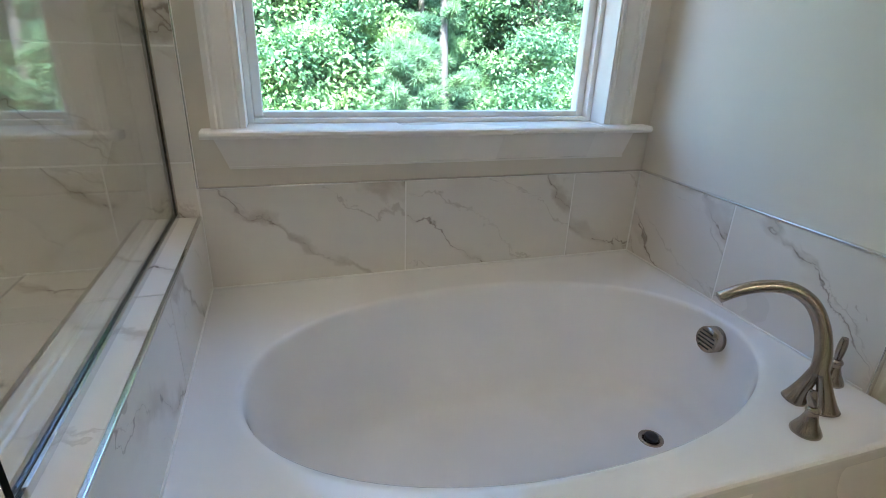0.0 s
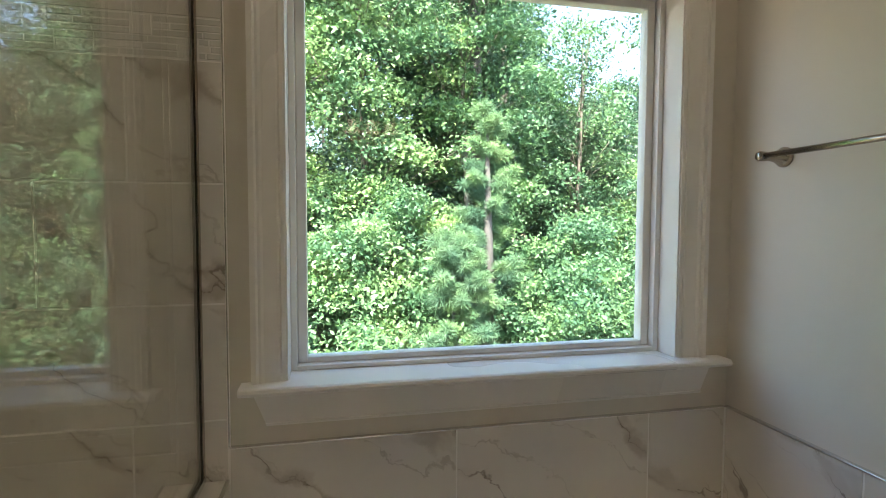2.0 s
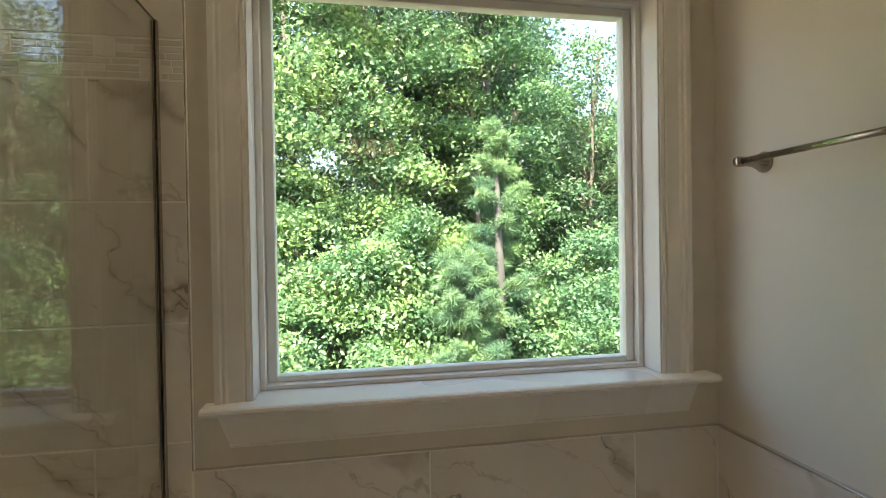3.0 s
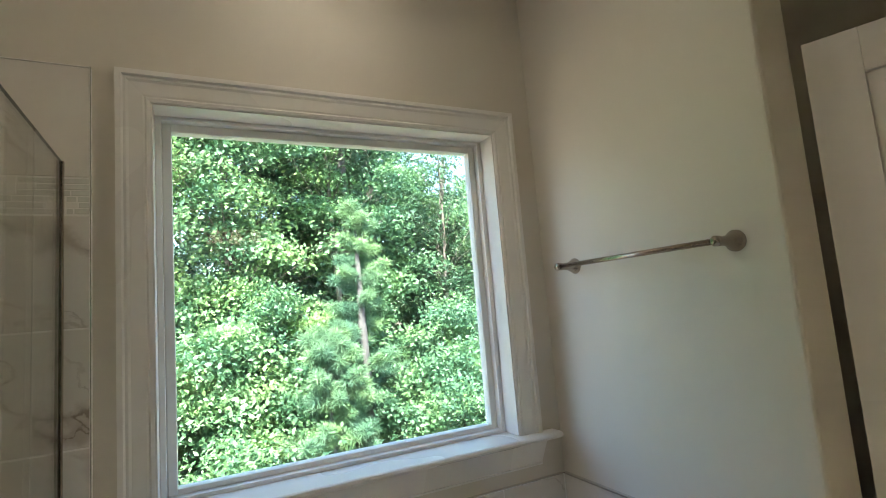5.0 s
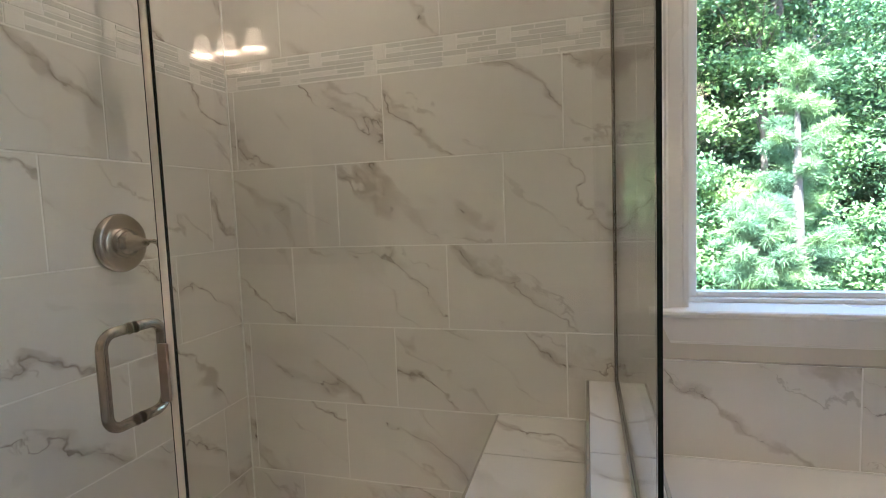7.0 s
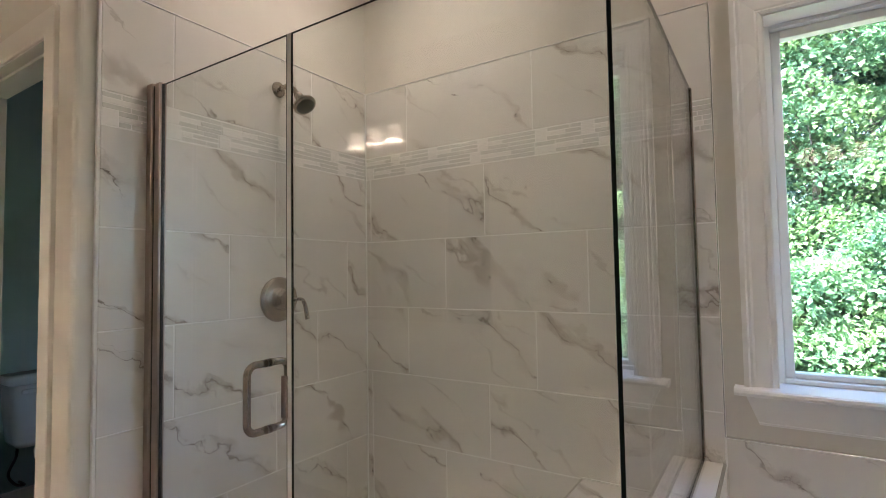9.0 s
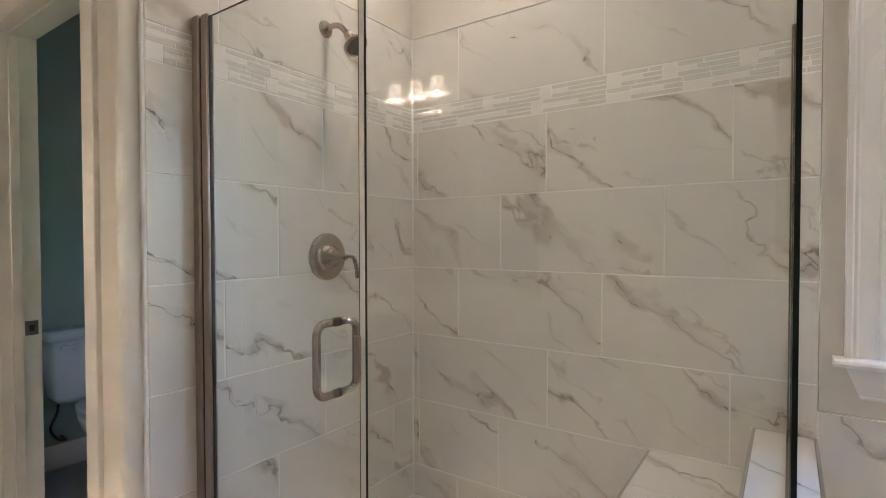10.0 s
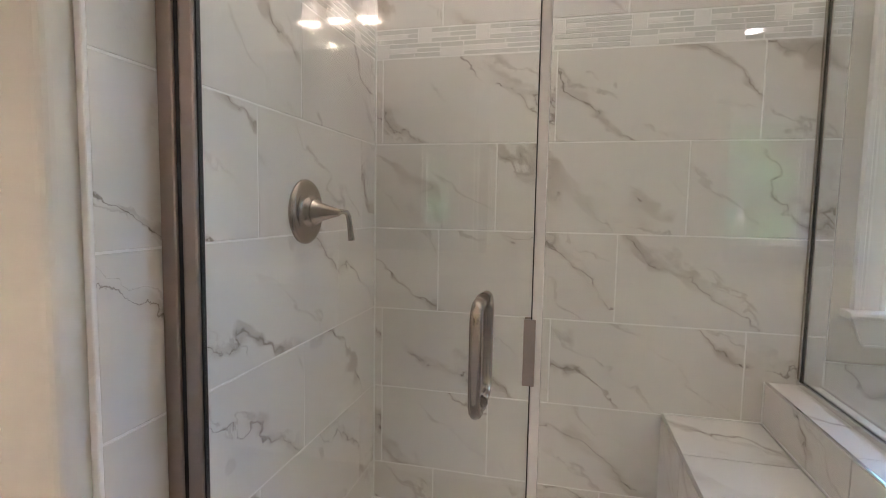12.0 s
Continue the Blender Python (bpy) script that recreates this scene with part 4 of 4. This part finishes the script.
def build_vanity_light():
    """Three bell shades hanging from a bar."""
    t = thing("vanity_light", (0, 0, 0), "three-light nickel vanity fixture with frosted bell shades, lit", "vanity light", "vanity lights")
    turn = Euler((radians(90), 0, 0)).to_matrix().to_4x4()
    part("back_plate", lathe(bmesh.new(), [(0.0, 0.0), (0.062, 0.0), (0.060, 0.012), (0.045, 0.020), (0.0, 0.020)], Matrix.Translation((0, 0, 0.13)) @ turn, 28), NICKEL, t, "", True)
    part("arm_bar", tube(bmesh.new(), smooth_line([(-0.185, -0.0, 0.115), (-0.085, -0.0, 0.145), (0, -0.0, 0.125), (0.085, -0.0, 0.145), (0.185, -0.0, 0.115)], 6), 0.008, 10), NICKEL, t, "", True).location = (0, -0.105, 0)
    part("stem", tube(bmesh.new(), [(0, -0.015, 0.13), (0, -0.105, 0.128)], 0.010, 12), NICKEL, t, "", True)
    for x in (-0.158, 0.0, 0.158):
        c = Matrix.Translation((x, -0.145, 0.0))
        part("holder", lathe(bmesh.new(), [(0.0, 0.118), (0.012, 0.116), (0.026, 0.100), (0.028, 0.066), (0.0, 0.066)], c, 20), NICKEL, t, "", True)
        bm = bmesh.new()
        prof = [(0.030, 0.066), (0.036, 0.044), (0.042, 0.014), (0.051, -0.014), (0.070, -0.036), (0.068, -0.037), (0.0490, -0.013), (0.0402, 0.014), (0.034, 0.044), (0.0285, 0.064)]
        rings = []
        for r, h in prof:
            rings.append([bm.verts.new(c @ Vector((r * math.cos(2 * math.pi * k / 28), r * math.sin(2 * math.pi * k / 28), h))) for k in range(28)])
        for a, b in zip(rings, rings[1:] + rings[:1]):
            for k in range(28):
                bm.faces.new((a[k], a[(k + 1) % 28], b[(k + 1) % 28], b[k]))
        bmesh.ops.recalc_face_normals(bm, faces=bm.faces)
        part("shade", bm, SHADE, t, "frosted glass bell shade", True)
        part("bulb", lathe(bmesh.new(), [(0.0, 0.064), (0.012, 0.062), (0.016, 0.044), (0.028, 0.022), (0.030, 0.008), (0.024, -0.010), (0.0, -0.020)], c, 20), BULB, t, "", True)
    return t


v1 = build_vanity_light()
v1.matrix_basis = pose(-2.15, -1.199, 2.14, 0, 0, 180)
v2 = copy_thing(v1, pose(0.36, -1.199, 2.14, 0, 0, 180))


def build_can(x, y, watts, label):
    """Recessed ceiling light: trim ring, lens and the lamp under it."""
    t = thing("recessed_light", (x, y, CEILING), label, "ceiling light", "recessed ceiling lights")
    at = Matrix.Translation((x, y, CEILING))
    part("trim_ring", lathe(bmesh.new(), [(0.060, -0.001), (0.092, -0.001), (0.090, -0.007), (0.066, -0.009), (0.060, -0.004)], at, 36), TRIM, t, "", True)
    part("lens", lathe(bmesh.new(), [(0.0, -0.010), (0.064, -0.010), (0.064, -0.013), (0.0, -0.013)], at, 32), CAN, t)
    lamp = new("can_light", bpy.data.lights.new("can_light", "AREA"))
    lamp.data.shape, lamp.data.size, lamp.data.energy, lamp.data.color = "DISK", 0.12, watts, LAMP_COLOUR
    lamp.location = (x, y, CEILING - 0.016)


build_can(0.43, 1.12, CAN_W, "white recessed ceiling light above the tub, lit")
build_can(-1.27, 1.05, SHOWER_CAN_W, "white recessed ceiling light above the shower, lit")


# ---- woods outside ----
GROUND_Z = -2.6
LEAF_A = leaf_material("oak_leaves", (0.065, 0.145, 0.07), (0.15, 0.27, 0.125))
# Sunshine is put into this leaf colour, paler and warmer than oak_leaves.
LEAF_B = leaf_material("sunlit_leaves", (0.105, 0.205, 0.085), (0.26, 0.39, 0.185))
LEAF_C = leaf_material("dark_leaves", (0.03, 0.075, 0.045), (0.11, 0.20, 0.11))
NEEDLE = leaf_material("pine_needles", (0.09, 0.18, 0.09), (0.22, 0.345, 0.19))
BARK = grained("bark", (0.13, 0.11, 0.095), 0.9, 14.0, 0.45, 0.9, second=3.0)
BARK_PALE = grained("pine_bark", (0.075, 0.070, 0.066), 0.9, 18.0, 0.35, 0.9, second=4.0)
SOIL = grained("woodland_soil", (0.16, 0.12, 0.08), 0.95, 6.0, 0.5, 0.5, second=0.6)
structure("ground", boxes((-2500, 2500, 1.9, 2500, GROUND_Z - 0.5, GROUND_Z), (-2500, 2500, -2500, 1.9, GROUND_Z - 0.5, GROUND_Z - 0.001)), SOIL, "leaf-strewn woodland ground behind the house", "ground")


def leaf_mesh(name, centres, size, mat, rng, aspect=0.55, flat=0.0, axis=None):
    """Many pointed leaves, each of two triangles folded along the midrib."""
    n = len(centres)
    nrm = rng.normal(size=(n, 3))
    nrm[:, 2] += 0.9 + flat
    nrm[:, 1] -= 0.5
    nrm /= np.linalg.norm(nrm, axis=1, keepdims=True)
    d = rng.normal(size=(n, 3)) if axis is None else axis + rng.normal(size=(n, 3)) * 0.35
    d -= nrm * np.sum(d * nrm, axis=1, keepdims=True)
    d /= np.linalg.norm(d, axis=1, keepdims=True)
    s = np.cross(nrm, d)
    L = size * rng.uniform(0.6, 1.35, size=(n, 1))
    W = L * aspect * 0.5
    tip, base = centres + d * L * 0.5, centres - d * L * 0.5
    mid = centres + d * L * 0.08
    a, b = mid + s * W + nrm * W * 0.35, mid - s * W + nrm * W * 0.35
    vs = np.stack([base, a, tip, b], axis=1).reshape(-1, 3)
    idx = np.arange(n)[:, None] * 4
    fs = np.concatenate([idx + np.array([[0, 1, 2]]), idx + np.array([[0, 2, 3]])], axis=1).reshape(-1)
    me = bpy.data.meshes.new(name)
    me.vertices.add(4 * n)
    me.vertices.foreach_set("co", vs.astype(np.float32).ravel())
    me.loops.add(6 * n)
    me.loops.foreach_set("vertex_index", fs.astype(np.int32))
    me.polygons.add(2 * n)
    me.polygons.foreach_set("loop_start", np.arange(0, 6 * n, 3, dtype=np.int32))
    me.update(calc_edges=True)
    me.materials.append(mat)
    return me


def crown_points(rng, blobs, per_blob, spread):
    """Leaf places in flat drooping sprays set round the shells of ellipsoid blobs (x, y, z, rx, ry, rz)."""
    out = []
    for x, y, z, rx, ry, rz in blobs:
        k = max(5, int(per_blob * rx * rz))
        d = rng.normal(size=(k, 3))
        d[:, 2] += 0.35
        d /= np.linalg.norm(d, axis=1, keepdims=True)
        spray = np.array([x, y, z]) + d * np.array([rx, ry, rz]) * rng.uniform(0.5, 1.12, size=(k, 1))
        m = 20
        g = rng.normal(size=(k, m, 3)) * np.array([spread, spread, spread * 0.28])
        slope = d[:, None, :2] * -0.45 + rng.normal(size=(k, 1, 2)) * 0.25
        g[:, :, 2] += np.sum(g[:, :, :2] * slope, axis=2)
        out.append((spray[:, None, :] + g).reshape(-1, 3))
    return np.concatenate(out)


def build_tree(name, x, y, height, radius, trunk, leaf, density, seed, mat, label, low=0.25, bark=None, category="tree", group="trees of the wood"):
    rng = np.random.default_rng(seed)
    t = thing(name, (x, y, GROUND_Z), label, category, group)
    lean = rng.normal(size=2) * 0.25
    line = smooth_line([(x, y, GROUND_Z - 0.05), (x + lean[0] * 0.4, y + lean[1] * 0.3, GROUND_Z + height * 0.3), (x + lean[0], y + lean[1], GROUND_Z + height * 0.65), (x + lean[0] * 1.3, y + lean[1], GROUND_Z + height * 0.95)], 6)
    bm = tube(bmesh.new(), line, [trunk * (1 - 0.85 * i / (len(line) - 1)) for i in range(len(line))], 10)
    blobs = []
    nb = int(22 + radius * 22)
    for k in range(nb):
        f = low + (1 - low) * (k + rng.uniform()) / nb
        r = radius * (0.45 + 0.55 * math.sin(math.pi * min(1, 0.15 + 0.85 * (f - low) / (1 - low)))) * rng.uniform(0.08, 1.2)
        a = rng.uniform(0, 2 * math.pi)
        bx, by, bz = x + lean[0] * f + r * math.cos(a), y + lean[1] * f + r * math.sin(a), GROUND_Z + height * f
        br = radius * rng.uniform(0.10, 0.30)
        blobs.append((bx, by, bz, br, br, br * rng.uniform(0.34, 0.6)))
        i = min(len(line) - 2, int(f * 0.9 * (len(line) - 1)))
        st = line[i]
        tube(bm, [st, (st + Vector((bx, by, bz))) / 2 + Vector((0, 0, 0.12)), Vector((bx, by, bz))], [trunk * 0.22 * (1.2 - f), trunk * 0.12 * (1.2 - f), 0.006], 6)
    part("trunk", bm, bark or BARK, t, "", True)
    me = leaf_mesh("crown", crown_points(rng, blobs, density, leaf * 2.1), leaf, mat, rng)
    c = new("crown", me)
    c.parent = t
    c.matrix_parent_inverse = t.matrix_basis.inverted()
    return t


def build_pine(x, y, height, seed, trunk, base_z=GROUND_Z):
    rng = np.random.default_rng(seed)
    t = thing("pine_tree", (x, y, base_z), "young pine with pale bark and soft light-green needle tufts", "tree", "pines of the wood")
    bm = tube(bmesh.new(), [(x, y, base_z - 0.05), (x + 0.02, y, base_z + height * 0.5), (x - 0.03, y, base_z + height)], [trunk, trunk * 0.75, 0.012], 12)
    pts, axes = [], []
    for k in range(60):
        f = 0.28 + 0.72 * min(1.0, max(0.0, k / 59 + rng.normal() * 0.03))
        a = rng.uniform(0, 2 * math.pi)
        L = (1.15 - 0.85 * f) * rng.uniform(0.35, 1.15)
        st = Vector((x, y, base_z + height * f))
        en = st + Vector((math.cos(a) * L, math.sin(a) * L, L * rng.uniform(0.15, 0.5)))
        tube(bm, [st, (st + en) / 2 - Vector((0, 0, 0.03)), en], [0.014, 0.010, 0.004], 5)
        for s in np.linspace(0.4, 1.0, 5):
            p = np.array(st.lerp(en, s))
            m = 120
            dirs = rng.normal(size=(m, 3)) + np.array([0, 0, 0.5])
            dirs /= np.linalg.norm(dirs, axis=1, keepdims=True)
            pts.append(p + dirs * 0.09)
            axes.append(dirs)
    part("trunk", bm, BARK_PALE, t, "", True)
    me = leaf_mesh("needles", np.concatenate(pts), 0.19, NEEDLE, rng, aspect=0.055, axis=np.concatenate(axes) * 4)
    c = new("needles", me)
    c.parent = t
    c.matrix_parent_inverse = t.matrix_basis.inverted()


def build_woods():
    build_pine(2.8, 9.0, 6.0, 3, 0.135)
    build_pine(1.9, 7.9, 3.7, 8, 0.05)
    # The last tree, unseen from window_1, is added to darken window_2's view.
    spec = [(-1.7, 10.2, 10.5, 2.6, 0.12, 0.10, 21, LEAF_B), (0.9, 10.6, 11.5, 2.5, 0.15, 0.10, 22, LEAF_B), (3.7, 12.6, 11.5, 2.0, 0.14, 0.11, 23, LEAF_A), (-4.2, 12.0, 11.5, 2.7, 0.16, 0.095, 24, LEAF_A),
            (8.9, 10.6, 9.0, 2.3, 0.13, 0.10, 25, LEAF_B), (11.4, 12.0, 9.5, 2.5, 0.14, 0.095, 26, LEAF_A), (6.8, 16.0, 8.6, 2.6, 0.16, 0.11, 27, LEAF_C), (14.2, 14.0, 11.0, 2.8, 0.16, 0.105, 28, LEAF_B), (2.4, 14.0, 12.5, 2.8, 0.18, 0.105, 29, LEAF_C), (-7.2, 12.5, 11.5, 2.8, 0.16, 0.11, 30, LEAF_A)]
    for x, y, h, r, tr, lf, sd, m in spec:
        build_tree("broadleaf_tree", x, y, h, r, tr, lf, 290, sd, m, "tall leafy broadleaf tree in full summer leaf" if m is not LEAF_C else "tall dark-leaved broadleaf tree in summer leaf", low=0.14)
    build_tree("broadleaf_tree", 3.1, 11.0, 12.0, 1.9, 0.09, 0.095, 300, 41, LEAF_A, "tall broadleaf tree whose crown hangs high over the young pines", low=0.50)
    build_tree("broadleaf_tree", 6.2, 12.5, 9.0, 1.9, 0.10, 0.095, 120, 42, LEAF_A, "thin-crowned tree with sky showing between its leaves", low=0.3)
    # tall bare-stemmed pine behind the young ones
    t = thing("pine_tree", (3.4, 12.0, GROUND_Z), "tall pine with a straight pale trunk rising out of sight", "tree", "pines of the wood")
    part("trunk", tube(bmesh.new(), [(3.4, 12.0, GROUND_Z - 0.05), (3.42, 12.0, 2.0), (3.38, 12.0, 9.5)], [0.19, 0.165, 0.10], 14), BARK_PALE, t, "", True)
    # The last two, unseen from window_1, are added to darken window_2's view.
    bushes = [(-0.9, 7.2, 2.5, 1.1), (0.5, 7.6, 2.3, 1.0), (1.5, 7.0, 2.0, 0.9), (3.5, 7.6, 2.5, 1.0), (4.3, 7.9, 3.2, 1.3), (5.6, 7.8, 3.0, 1.3), (7.0, 7.8, 3.2, 1.2), (-2.3, 8.2, 3.2, 1.2), (1.4, 8.8, 3.2, 1.1), (8.6, 8.2, 3.3, 1.2), (4.6, 9.4, 4.0, 1.3), (6.4, 9.6, 4.0, 1.3), (0.0, 9.0, 3.6, 1.2), (9.8, 8.6, 3.8, 1.2), (0.9, 9.7, 4.6, 1.2), (2.3, 10.1, 4.4, 1.1), (3.6, 10.4, 4.8, 1.2), (-0.7, 8.4, 3.0, 1.1), (-3.6, 8.4, 3.4, 1.3), (-5.4, 9.4, 4.2, 1.5)]
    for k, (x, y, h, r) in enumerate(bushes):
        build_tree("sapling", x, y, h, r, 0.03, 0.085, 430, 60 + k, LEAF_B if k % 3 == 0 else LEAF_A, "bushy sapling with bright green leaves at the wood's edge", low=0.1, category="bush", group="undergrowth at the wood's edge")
    rng = np.random.default_rng(5)
    blobs = []
    for k in range(400):
        y = rng.uniform(15, 32)
        # Range stretched left past window_1's view, to cover bright sky behind window_2.
        x = rng.uniform(-1.0, 1.25) * y
        top = y * (0.50 if not 0.40 < x / y < 0.68 else 0.315)
        z = rng.uniform(GROUND_Z + 0.3, top)
        blobs.append((x, y, z, 1.8, 1.3, 1.2))
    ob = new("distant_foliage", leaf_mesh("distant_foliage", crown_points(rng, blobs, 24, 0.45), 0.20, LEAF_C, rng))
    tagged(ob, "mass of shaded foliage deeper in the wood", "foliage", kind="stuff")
    bm = bmesh.new()
    for k in range(46):
        y = rng.uniform(14, 34)
        x = rng.uniform(-0.5, 1.2) * y
        h = rng.uniform(6, 10) if 0.38 < x / y < 0.70 else rng.uniform(9, 16)
        r = rng.uniform(0.07, 0.17)
        tube(bm, [(x, y, GROUND_Z - 0.1), (x + rng.normal() * 0.2, y, GROUND_Z + h * 0.5), (x + rng.normal() * 0.4, y, GROUND_Z + h)], [r, r * 0.8, r * 0.3], 8)
    tagged(part("distant_trunks", bm, BARK), "dark trunks deeper in the wood", "trunks", kind="stuff")


build_woods()

# ---- wall tiles, laid last ----
tiled_north()
tiled_east()
tiled_shower_wall()
mosaic(wall_north, (0, WY, 0), X, LX + 0.002, -0.226, 11)
mosaic(wall_shower, (LX, 0, 0), Y, 0.378, WY - 0.002, 12)
caulk_lines()
